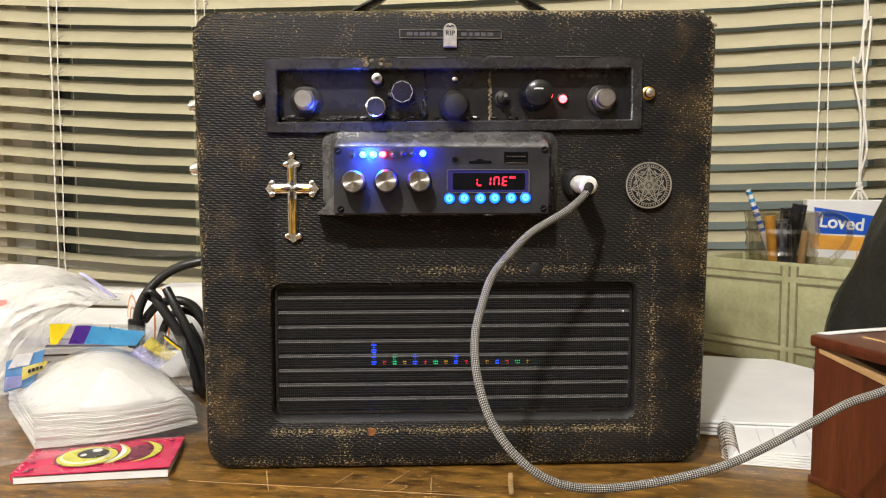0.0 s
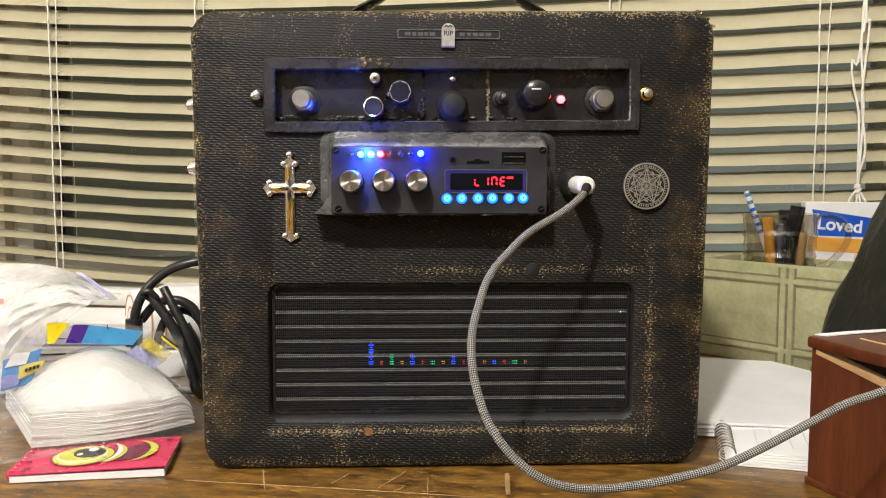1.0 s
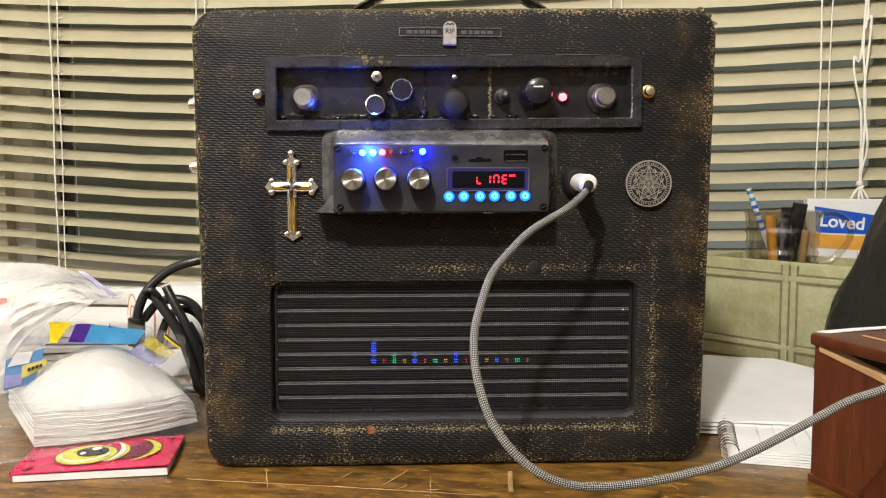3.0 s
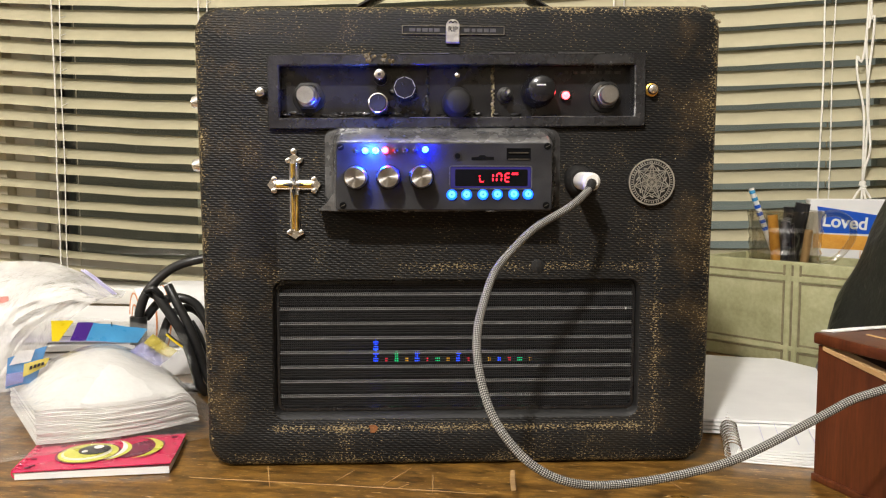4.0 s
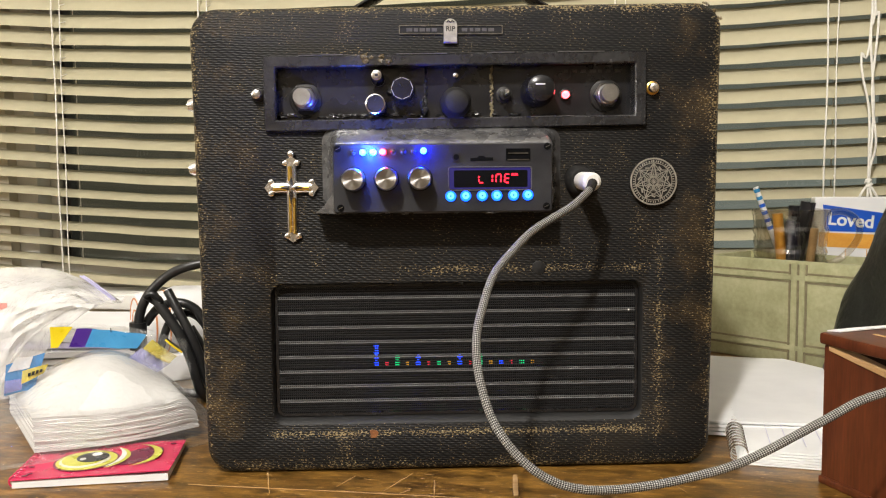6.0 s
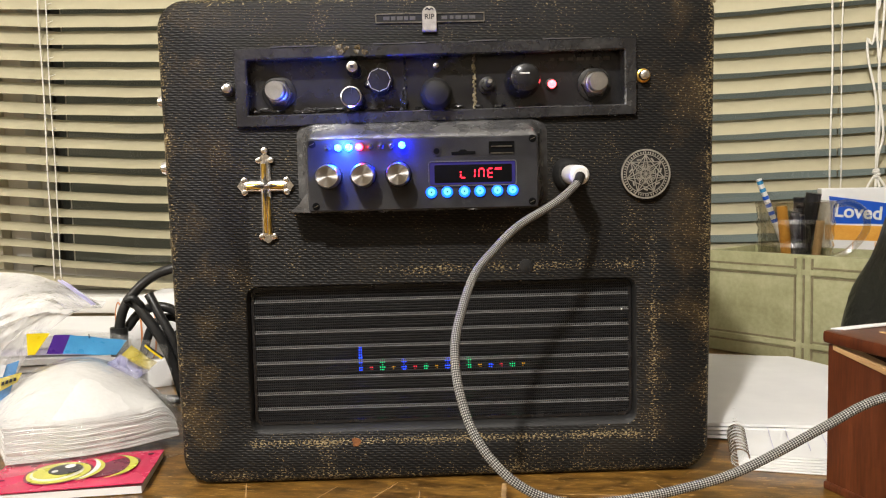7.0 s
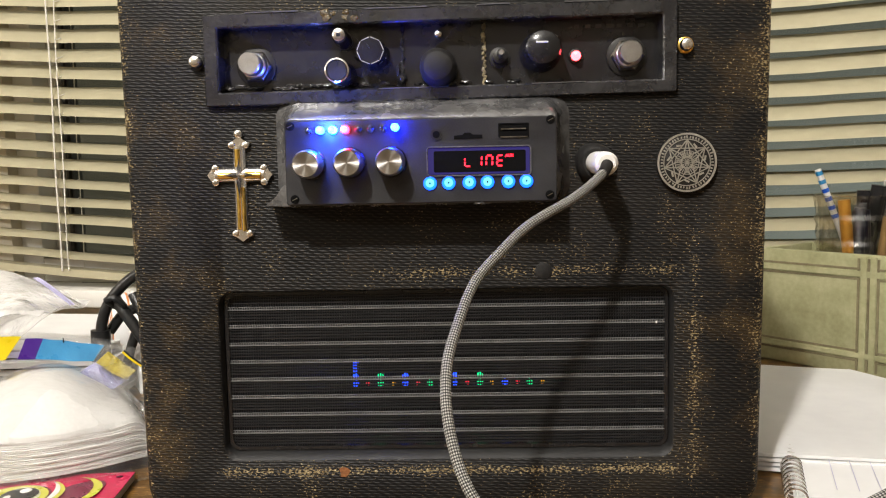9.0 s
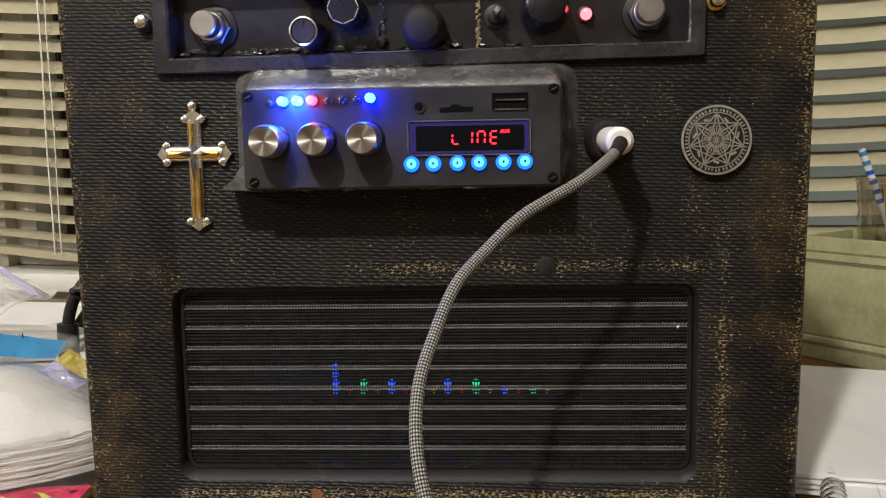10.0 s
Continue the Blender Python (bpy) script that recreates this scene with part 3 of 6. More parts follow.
for k, pts in enumerate((
        [(0.4920, -0.02, TOP), (0.4950, -0.022, 0.42), (0.4910, -0.022, 0.33), (0.4955, -0.022, 0.26), (0.4945, -0.022, 0.205), KNOT],
        [(0.4970, -0.02, TOP), (0.4930, -0.024, 0.42), (0.4975, -0.024, 0.345), (0.4935, -0.023, 0.27), (0.4985, -0.024, 0.215), (0.4940, -0.024, 0.19), KNOT],
        [(0.4940, -0.02, TOP), (0.4925, -0.021, 0.38), (0.4825, -0.021, 0.305), (0.4915, -0.021, 0.25), (0.4925, -0.022, 0.20), KNOT],
        [KNOT, (0.4850, -0.024, 0.160), (0.4790, -0.024, 0.140), (0.4770, -0.024, 0.115)],
        [KNOT, (0.4910, -0.026, 0.150), (0.4895, -0.026, 0.115)],
        [KNOT, (0.5000, -0.025, 0.160), (0.5030, -0.025, 0.150), (0.4980, -0.026, 0.149), KNOT])):
    bm = fresh()
    tube(bm, pts, 0.0012, 7, 8)
    part("pull_cord", bm, CORD_WHITE, blind, "knotted white pull cord")
bm = fresh()
for k in range(4):
    lump(bm, KNOT + Vector((0.001 * math.sin(k * 2), -0.001, 0.0022 * (k - 1.5))), 0.0028, k, (1.3, 0.9, 0.7), 0.3)
part("cord_knot", bm, CORD_WHITE, blind)

# ---- lamps that light the room ----
lamp = thing("ceiling_lamp", "lit glass globe lamp hanging from the ceiling", "lamp", (CEILING_LAMP[0], CEILING_LAMP[1], 1.75))
bm = fresh()
turned(bm, 0, 0, [(0.07, 0.0), (0.07, -0.02), (0.02, -0.03), (0.02, -0.22)], 24, None, False)
part("rose", bm, CHROME, lamp)
for k in range(3):
    a = 2.1 * k + 0.4
    bm = fresh()
    tube(bm, [(0, 0, -0.20), (0.06 * math.cos(a), 0.06 * math.sin(a), -0.19), (0.13 * math.cos(a), 0.13 * math.sin(a), -0.24)], 0.007, 8)
    part("arm", bm, CHROME, lamp)
    bm = fresh()
    turned(bm, 0.13 * math.cos(a), 0.13 * math.sin(a), [(0.012, -0.24), (0.03, -0.27), (0.034, -0.30), (0.02, -0.33), (0.004, -0.34)], 16, None, False)
    part("bulb", bm, BULB_GLOW, lamp, "lit warm bulb")
flamp = thing("floor_lamp", "lit floor lamp with an open bulb on a slim pole", "lamp", (FLOOR_LAMP[0], FLOOR_LAMP[1], -0.75))
bm = fresh()
turned(bm, 0, 0, [(0.13, 0), (0.13, 0.015), (0.015, 0.03), (0.012, 1.42)], 24, None, False)
part("pole", bm, DARK_METAL, flamp)
bm = fresh()
H0 = FLOOR_LAMP[2] + 0.75
turned(bm, 0, 0, [(0.02, H0 - 0.13), (0.10, H0 - 0.10), (0.115, H0 - 0.085), (0.118, H0 - 0.085), (0.10, H0 - 0.105), (0.01, H0 - 0.135)], 24, None, False)
part("dish", bm, CHROME, flamp)

# ---- table ----
table = thing("table", "worn brown wooden table top with scratches", "table", kind="")
table.matrix_world = room
bm = fresh()
box(bm, -0.95, 0.95, -0.84, -0.05, -0.032, 0.0, 0.003)
part("tabletop", bm, TABLE_WOOD, table, "scratched brown wooden top")
for x in (-0.88, 0.88):
    for y in (-0.78, -0.11):
        bm = fresh()
        box(bm, x - 0.03, x + 0.03, y - 0.03, y + 0.03, -0.75, -0.032, 0.004)
        part("leg", bm, TABLE_WOOD, table)
bm = fresh()
slab(bm, [(0.0282, -0.0475), (0.0310, -0.0470), (0.0325, -0.0300), (0.0345, -0.0120), (0.0320, -0.0115), (0.0295, -0.0300)], 0, 0.0004)
for v in bm.verts:
    v.co = Vector((v.co.x, v.co.z, v.co.y + 0.0001))
m = part("scratch", bm, RAW_WOOD, table, "pale scratch in the varnish")
m.matrix_parent_inverse = room.inverted()

for x0, y0, x1, y1, w in ((-0.163, -0.016, -0.083, -0.031, 0.0007), (-0.083, -0.031, 0.012, -0.050, 0.0008), (-0.119, 0.003, -0.112, -0.035, 0.0008), (-0.074, -0.025, -0.064, -0.007, 0.0006), (-0.046, -0.034, -0.029, -0.004, 0.0007), (-0.016, -0.018, -0.017, -0.047, 0.0008), (-0.037, -0.039, -0.031, -0.033, 0.0006), (0.062, -0.030, 0.104, -0.036, 0.0005), (0.120, -0.020, 0.128, -0.046, 0.0006)):
    bm = fresh()
    a, b = Vector((x0, y0, 0.0002)), Vector((x1, y1, 0.0002))
    n = (b - a).cross(Vector((0, 0, 1))).normalized()
    rings = []
    for k in range(9):
        t = k / 8
        p = a.lerp(b, t) + n * 0.0006 * noise.noise(Vector((x0 * 90, t * 6, 0)))
        h = n * w * (0.25 + 0.5 * abs(noise.noise(Vector((t * 9, y0 * 200, 2)))) + 0.4 * math.sin(math.pi * t)) / 2
        rings.append([tuple(p - h), tuple(p + h), tuple(p + h - Vector((0, 0, 0.0004))), tuple(p - h - Vector((0, 0, 0.0004)))])
    loops(bm, rings)
    m = part("scratch", bm, RAW_WOOD, table, "pale scratch in the varnish", 0)
    m.matrix_parent_inverse = room.inverted()

# ---- amplifier ----
amp = thing("guitar_amplifier", "worn black covered guitar amplifier with lit control module, on the table", "amplifier")
W_TOP, W_BOT, HIGH, DEEP = 0.1605, 0.1565, 0.284, 0.19


def amp_outline(inset):
    pts = rrect(-0.16 + inset, 0.16 - inset, inset, HIGH - inset, 0.0165 - inset * 0.6, 7)
    out = []
    for x, z in pts:
        k = (W_BOT + (W_TOP - W_BOT) * z / HIGH) / 0.16
        out.append((x * k + 0.001, z + 0.004 * (x / 0.32) * (z / HIGH)))
    return out


GRILLE = (-0.1123, 0.1119, 0.0344, 0.1161)
bm = fresh()
outer = [[(x, y, z) for x, z in amp_outline(i)] for i, y in ((0.0052, 0.0), (0.0030, 0.0008), (0.0014, 0.0024), (0.0003, 0.0050), (0.0, 0.0075), (0.0, DEEP - 0.006), (0.002, DEEP - 0.002), (0.006, DEEP))]
rings = loops(bm, outer, False, True)
hole1 = [[(x, y, z) for x, z in rrect(*r, q, 5)] for r, q, y in (((-0.1150, 0.1147, 0.0297, 0.1178), 0.0075, 0.0), ((-0.1141, 0.1138, 0.0304, 0.1173), 0.0070, 0.0005), ((-0.1135, 0.1131, 0.0320, 0.1170), 0.0064, 0.0020), ((-0.1131, 0.1127, 0.0334, 0.1168), 0.0058, 0.0046), ((-0.1130, 0.1126, 0.0338, 0.1167), 0.0056, 0.0066), ((-0.1130, 0.1126, 0.0338, 0.1167), 0.0056, 0.07))]
nf = len(bm.faces)
h1 = loops(bm, hole1, False, True)
bm.faces.ensure_lookup_table()
# deepest walls near-black: the shade of the recess is put into their colour
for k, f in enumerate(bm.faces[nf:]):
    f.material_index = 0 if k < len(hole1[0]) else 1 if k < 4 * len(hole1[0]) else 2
hole2 = [[(x, y, z) for x, z in rrect(-0.111, 0.110, 0.2135, 0.2515, 0.001, 2)] for y in (0.0, 0.022)]
h2 = loops(bm, hole2, False, True)
edges = []
for ring in (rings[0], h1[0], h2[0]):
    for i in range(len(ring)):
        edges.append(bm.edges.get((ring[i], ring[(i + 1) % len(ring)])))
bmesh.ops.triangle_fill(bm, edges=edges, use_beauty=True, use_dissolve=False, normal=(0, -1, 0))
part("cabinet", bm, (TOLEX, LEDGE, NEAR_BLACK), amp, "black woven covering rubbed to tan at the edges")

# grille: a fine lattice with lighter ribs, display dots behind it
GX0, GX1, GZ0, GZ1 = GRILLE
bm = fresh()
RIB_Z0, RIB_STEP = 0.0434, 0.00918
for k in range(-1, 9):
    for j in range(1, 6):
        z = RIB_Z0 + k * RIB_STEP + 0.0014 + 0.00150 * j
        if GZ0 < z < GZ1:
            box(bm, GX0, GX1, 0.0066, 0.0076, z - 0.00036, z + 0.00036)
for i in range(180):
    x = GX0 + (GX1 - GX0) * (i + 0.5) / 180
    box(bm, x - 0.00027, x + 0.00027, 0.0070, 0.0080, GZ0, GZ1)
grille = part("grille", bm, GRILLE_DARK, amp, "fine black perforated speaker grille with pale ribs", 0)
bm = fresh()
slab_in, slab_out = rrect(GX0 - 0.0002, GX1 + 0.0002, GZ0 - 0.0002, GZ1 + 0.0002, 0.005, 5), rrect(GX0 + 0.0016, GX1 - 0.0016, GZ0 + 0.0016, GZ1 - 0.0016, 0.004, 5)
loops(bm, [[(x, 0.009, z) for x, z in slab_in], [(x, 0.0058, z) for x, z in slab_in], [(x, 0.0058, z) for x, z in slab_out], [(x, 0.009, z) for x, z in slab_out]], False, False)
part("grille_rim", bm, SHINY_BLACK, grille)
for k in range(8):
    z = RIB_Z0 + k * RIB_STEP
    bm = fresh()
    box(bm, GX0 + 0.0012, GX1 - 0.0012, 0.0058, 0.0070, z - 0.00062, z - 0.00022)
    box(bm, GX0 + 0.0012, GX1 - 0.0012, 0.0062, 0.0070, z + 0.00080, z + 0.00098)
    for i in range(179):
        x = GX0 + (GX1 - GX0) * (i + 1) / 180
        box(bm, x - 0.00020, x + 0.00020, 0.0062, 0.0069, z - 0.0003, z + 0.0009)
    part("rib", bm, GRILLE_RIB, grille, "pale grey raised rib", 0)
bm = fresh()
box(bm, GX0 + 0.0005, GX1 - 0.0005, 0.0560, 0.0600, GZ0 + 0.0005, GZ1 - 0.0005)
baffle = part("baffle", bm, NEAR_BLACK, amp, "black board behind the grille", 0)
# spectrum dots: sixteen columns, each with its own height
bars = [4, 1, 2, 1, 2, 1, 1, 1, 2, 1, 2, 1, 1, 1, 1, 1]
for c in range(16):
    bm = fresh()
    x = -0.0530 + c * 0.00706
    for k in range(bars[c]):
        z = 0.0560 + k * 0.0040
        s = (0.0017, 0.0012, 0.0018, 0.0012)[c % 4]
        turned(bm, x, z, [(s, 0.0561), (s, 0.0545), (s * 0.5, 0.0535)], 10)
    part("display_column", bm, DOT_GLOWS[c % 4], baffle, ("blue", "red", "green", "yellow")[c % 4] + " lit dots of the level display")

# recessed control panel and its frame
bm = fresh()
fo, fi = rrect(-0.1148, 0.1138, 0.2105, 0.2545, 0.0012, 3), rrect(-0.1078, 0.1068, 0.2170, 0.2478, 0.0008, 3)
fo2, fi2 = rrect(-0.1142, 0.1132, 0.2111, 0.2539, 0.0012, 3), rrect(-0.1086, 0.1076, 0.2162, 0.2486, 0.0008, 3)
fr = [[(x, 0.0, z) for x, z in fo], [(x, -0.0028, z) for x, z in fo], [(x, -0.0036, z) for x, z in fo2], [(x, -0.0036, z) for x, z in fi2], [(x, -0.0028, z) for x, z in fi], [(x, 0.016, z) for x, z in fi]]
loops(bm, fr, False, False)
for v in bm.verts:
    v.co.z += 0.0012 * v.co.x / 0.11 + 0.0003 * noise.noise(v.co * 90)
part("panel_frame", bm, BLACK_PAINT, amp, "glossy black painted frame")
# pale strips paint the highlights and wear along the glossy frame's edges
for x0, x1, z in ((-0.094, -0.068, 0.2537), (-0.036, -0.006, 0.2544), (0.018, 0.034, 0.2550), (0.060, 0.088, 0.2554), (-0.030, 0.004, 0.2163), (0.044, 0.070, 0.2172)):
    bm = fresh()
    bar(bm, (x0, z), (x1, z + 0.0003), 0.00045, -0.0030, -0.0038)
    part("edge_highlight_strip", bm, GREY_MARK, amp, "pale strip painted as a highlight on the worn frame edge")
bm = fresh()
box(bm, -0.110, 0.109, 0.0085, 0.012, 0.2150, 0.2505)
panel = part("control_panel", bm, PANEL_PAINT, amp, "black painted recessed control panel")
PY = 0.0085
for x in (-0.019, 0.0215):
    bm = fresh()
    for k in range(26):
        lump(bm, (x + rng.uniform(-0.0006, 0.0006), PY - 0.0004, 0.2165 + 0.0013 * k), rng.uniform(0.0006, 0.0013), k, (1, 0.8, 1.2), 0.5, 1)
    part("glue_seam", bm, GLUE if x > 0 else BLACK_PAINT, panel, "rough dried glue seam")
for x0, x1, n in ((-0.106, -0.090, 14), (-0.082, -0.050, 30), (-0.050, -0.018, 16), (-0.014, 0.016, 8), (0.024, 0.060, 10)):
    bm = fresh()
    for k in range(n):
        lump(bm, (rng.uniform(x0, x1), PY - 0.001, 0.2185 + rng.uniform(-0.0006, 0.0012)), rng.uniform(0.0006, 0.0019), k, (1.8, 0.8, 0.7), 0.5, 1)
    part("glue_bead", bm, GLOSS_GLUE, panel, "shiny black glue bead")["kind"] = "stuff"
bm = fresh()
for k in range(9):
    lump(bm, (-0.0475 + rng.uniform(-0.008, 0.008), -0.0030, 0.2515 + rng.uniform(-0.0020, 0.0016)), rng.uniform(0.0010, 0.0021), k, (1.2, 0.7, 1), 0.5)
part("glue_blob", bm, CRUST, amp, "crusty brown glue blob over a break in the frame")
bm = fresh()
for k in range(7):
    x = 0.066 + k * 0.0052
    box(bm, x, x + rng.uniform(0.002, 0.004), PY - 0.0002, PY + 0.001, 0.2445, 0.2463)
part("marking", bm, GREY_MARK, panel, "faded unreadable marking", 0)


def footswitch(x, z):
    bm = fresh()
    turned(bm, x, z, [(0.0098, PY), (0.0098, PY - 0.0012), (0.0090, PY - 0.0016)], 32)
    base = part("footswitch", bm, DARK_METAL, panel, "footswitch with nickel push button")
    bm = fresh()
    turned(bm, x, z, [(0.0080, PY - 0.0014), (0.0080, PY - 0.0046), (0.0072, PY - 0.0052)], 6)
    part("nut", bm, NUT, base, "worn hexagonal nut")
    bm = fresh()
    turned(bm, x, z, [(0.0064, PY - 0.004), (0.0064, PY - 0.0075), (0.0060, PY - 0.0082), (0.0054, PY - 0.0086), (0.0055, PY - 0.0150), (0.0050, PY - 0.0156)], 32, None, True, True, True, (-0.0006, 0.0004))
    part("button", bm, STEEL, base, "scuffed nickel button", 25)


footswitch(-0.0915, 0.2290)
footswitch(0.0915, 0.2305)


def knob(name, x, z, profile, material, label, parent, n=32, lobe=None, shift=(0, 0)):
    bm = fresh()
    turned(bm, x, z, profile, n, lobe, True, True, True, shift)
    return part(name, bm, material, parent, label)


k1 = knob("small_knob", -0.0475, 0.2405, [(0.0040, PY), (0.0040, PY - 0.010), (0.0036, PY - 0.017), (0.0030, PY - 0.0185)], SHINY_BLACK, "small black knob with chrome cap", panel)
knob("cap", -0.0478, 0.2412, [(0.0030, PY - 0.018), (0.0030, PY - 0.0192), (0.0018, PY - 0.0198)], CHROME, "chrome cap", k1)
bm = fresh()
slab(bm, [(-0.0487, 0.2403), (-0.0470, 0.2403), (-0.0468, 0.2418), (-0.0487, 0.2420)], PY - 0.0196, PY - 0.0202)
part("mark", bm, INK, k1)
k2 = knob("capped_knob", -0.0480, 0.2242, [(0.0062, PY), (0.0060, PY - 0.016), (0.0058, PY - 0.0225)], SHINY_BLACK, "black knob with silver-rimmed top", panel, 32, None, (-0.0006, 0.0))
bm = fresh()
turned(bm, -0.0486, 0.2242, [(0.0058, PY - 0.0220), (0.0058, PY - 0.0232), (0.0051, PY - 0.0236), (0.0049, PY - 0.0230)], 32, None, True, True, False)
part("rim", bm, CHROME, k2, "bright silver rim")
knob("top", -0.0486, 0.2242, [(0.0049, PY - 0.0225), (0.0046, PY - 0.0231)], DARK_METAL, "dull grey top", k2)
bm = fresh()
bar(bm, (-0.0486, 0.2262), (-0.0483, 0.2287), 0.0006, PY - 0.0230, PY - 0.0238)
part("pointer", bm, INK, k2)


def eight(a, k):
    return 1 - 0.055 * (0.5 + 0.5 * math.cos(8 * a)) ** 0.6


k3 = knob("fluted_knob", -0.0325, 0.2335, [(0.0074, PY), (0.0074, PY - 0.004), (0.0068, PY - 0.018), (0.0066, PY - 0.0195)], SHINY_BLACK, "eight-sided black knob with pale edges", panel, 64, eight, (-0.0004, 0))
bm = fresh()
# a thin pale line along each of the eight top edges
for k in range(8):
    a0, a1 = 2 * math.pi * (k + 0.06) / 8, 2 * math.pi * (k + 0.94) / 8
    r = 0.0063
    bar(bm, (-0.0329 + r * math.cos(a0), 0.2335 + r * math.sin(a0)), (-0.0329 + r * math.cos(a1), 0.2335 + r * math.sin(a1)), 0.00035, PY - 0.0190, PY - 0.0197)
part("edge_line", bm, PEWTER, k3, "pale edge line")
bm = fresh()
bar(bm, (-0.0345, 0.2365), (-0.0332, 0.2345), 0.0005, PY - 0.0193, PY - 0.0199)
part("pointer", bm, INK, k3)
bm = fresh()
lump(bm, (-0.0402, PY - 0.003, 0.2330), 0.0022, 3, (1, 1.4, 1), 0.3)
lump(bm, (-0.0195, PY - 0.002, 0.2215), 0.0024, 5, (1, 1, 1.2), 0.4)
lump(bm, (-0.0212, PY - 0.002, 0.2255), 0.0015, 7, (0.7, 1, 2.0), 0.4)
part("glue_drip", bm, GLOSS_GLUE, panel, "shiny glue drips")
k4 = knob("stud", -0.0008, 0.2425, [(0.0022, PY), (0.0022, PY - 0.005), (0.0016, PY - 0.0068), (0.0006, PY - 0.0074)], CHROME, "small chrome stud", panel, 20)
k5 = knob("soft_knob", -0.0010, 0.2260, [(0.0088, PY), (0.0092, PY - 0.004), (0.0090, PY - 0.014), (0.0082, PY - 0.0195), (0.0066, PY - 0.0220), (0.0040, PY - 0.0230)], RUBBER, "dull black round knob", panel, 40, lambda a, k: 1 + 0.015 * math.cos(3 * a), (0, -0.0006))
k6 = knob("toggle_switch", 0.0290, 0.2310, [(0.0050, PY), (0.0050, PY - 0.0018), (0.0036, PY - 0.0022), (0.0034, PY - 0.006), (0.0026, PY - 0.0064)], DARK_METAL, "small toggle switch", panel, 24)
knob("bat", 0.0290, 0.2310, [(0.0012, PY - 0.006), (0.0015, PY - 0.010), (0.0019, PY - 0.0135), (0.0012, PY - 0.0150)], STEEL, "dull metal lever", k6, 16, None, (0.0004, 0.001))
k7 = knob("pointer_knob", 0.0490, 0.2330, [(0.0098, PY), (0.0100, PY - 0.004), (0.0094, PY - 0.010), (0.0088, PY - 0.016), (0.0078, PY - 0.0195), (0.0050, PY - 0.0212)], SHINY_BLACK, "large black domed knob with white line", panel, 44, lambda a, k: 1 + 0.03 * math.cos(2 * a), (0, 0.0004))
bm = fresh()
box(bm, 0.0455, 0.0512, PY - 0.0214, PY - 0.0180, 0.2350, 0.2359, 0.0002, 1)
part("pointer", bm, WHITE_MARK, k7, "white pointer line")
l1 = knob("indicator_light", 0.0665, 0.2310, [(0.0036, PY), (0.0036, PY - 0.0012), (0.0030, PY - 0.0016)], DARK_METAL, "lit red indicator light", panel, 24)
knob("lens", 0.0665, 0.2310, [(0.0024, PY - 0.0012), (0.0023, PY - 0.0035), (0.0016, PY - 0.0050), (0.0006, PY - 0.0055)], RED_GLOW, "glowing red lens", l1, 24)

# cap screws beside the frame, studs on the side, badge, name plate
for x, z in ((-0.1190, 0.2310), (0.1180, 0.2340)):
    s = knob("cap_screw", x, z, [(0.0042, 0.0005), (0.0040, -0.001), (0.0030, -0.0016)], GOLD if x > 0 else DARK_METAL, "bright screw with a cup washer", amp, 20)
    knob("head", x, z, [(0.0030, -0.001), (0.0031, -0.0035), (0.0026, -0.0050), (0.0014, -0.0056)], CHROME, "shiny domed head", s, 20)
for z in (0.228, 0.188):
    bm = fresh()
    turned(bm, 0.035, z, [(0.0050, 0), (0.0048, 0.007), (0.0035, 0.0105), (0.001, 0.0118)], 18)
    s = part("side_stud", bm, CHROME, amp, "chrome stud on the side")
    s.matrix_local = Matrix.Translation((-0.1580, 0.0, 0.0)) @ Matrix(((0, -1, 0, 0), (1, 0, 0, 0), (0, 0, 1, 0), (0, 0, 0, 1)))
bm = fresh()
no, ni = rrect(-0.0345, 0.0275, 0.2662, 0.2716, 0.0005, 2), rrect(-0.0339, 0.0269, 0.2668, 0.2710, 0.0004, 2)
loops(bm, [[(x, 0.0, z) for x, z in no], [(x, -0.0004, z) for x, z in no]], False, True)
plate = part("name_plate", bm, RUBBER, amp, "thin dark name plate with rubbed lettering")
bm = fresh()
loops(bm, [[(x, -0.0004, z) for x, z in no], [(x, -0.0009, z) for x, z in no], [(x, -0.0009, z) for x, z in ni], [(x, -0.0004, z) for x, z in ni]], False, False)
part("border", bm, NUT, plate, "thin worn metal border")
bm = fresh()
for x0, x1 in ((-0.0300, -0.0265), (-0.0255, -0.0232), (-0.0222, -0.0190), (-0.0182, -0.0160), (-0.0150, -0.0118), (0.0030, 0.0062), (0.0078, 0.0098), (0.0110, 0.0140), (0.0150, 0.0178), (0.0188, 0.0222)):
    box(bm, x0, x1, -0.0006, -0.0002, 0.2679, 0.2699)
part("lettering_bar", bm, GREY_MARK, plate, "rubbed unreadable lettering", 0)
bm = fresh()
stone = [(-0.0080, 0.2608), (0.0002, 0.2608), (0.0002, 0.2712)] + [(-0.0039 + 0.0041 * math.cos(radians(a)), 0.2712 + 0.0040 * math.sin(radians(a))) for a in range(15, 180, 15)] + [(-0.0080, 0.2712)]
slab(bm, stone, 0.0, -0.0026, 0.0005)
badge = part("tombstone_badge", bm, PEWTER, amp, "pewter tombstone badge lettered RIP")
lettering("lettering", "RIP", 0.0042, Matrix.Translation((-0.0039, -0.0027, 0.2690)) @ pose(0, 0, 0, 90), INK, badge, 0.0001, "dark letters RIP", 0.00005)
bm = fresh()
tube(bm, [(-0.0062, -0.0028, 0.2728), (-0.0050, -0.0028, 0.2738), (-0.0039, -0.0028, 0.2729), (-0.0028, -0.0028, 0.2738), (-0.0016, -0.0028, 0.2730)], 0.00035, 6, 5)
part("scroll", bm, INK, badge)

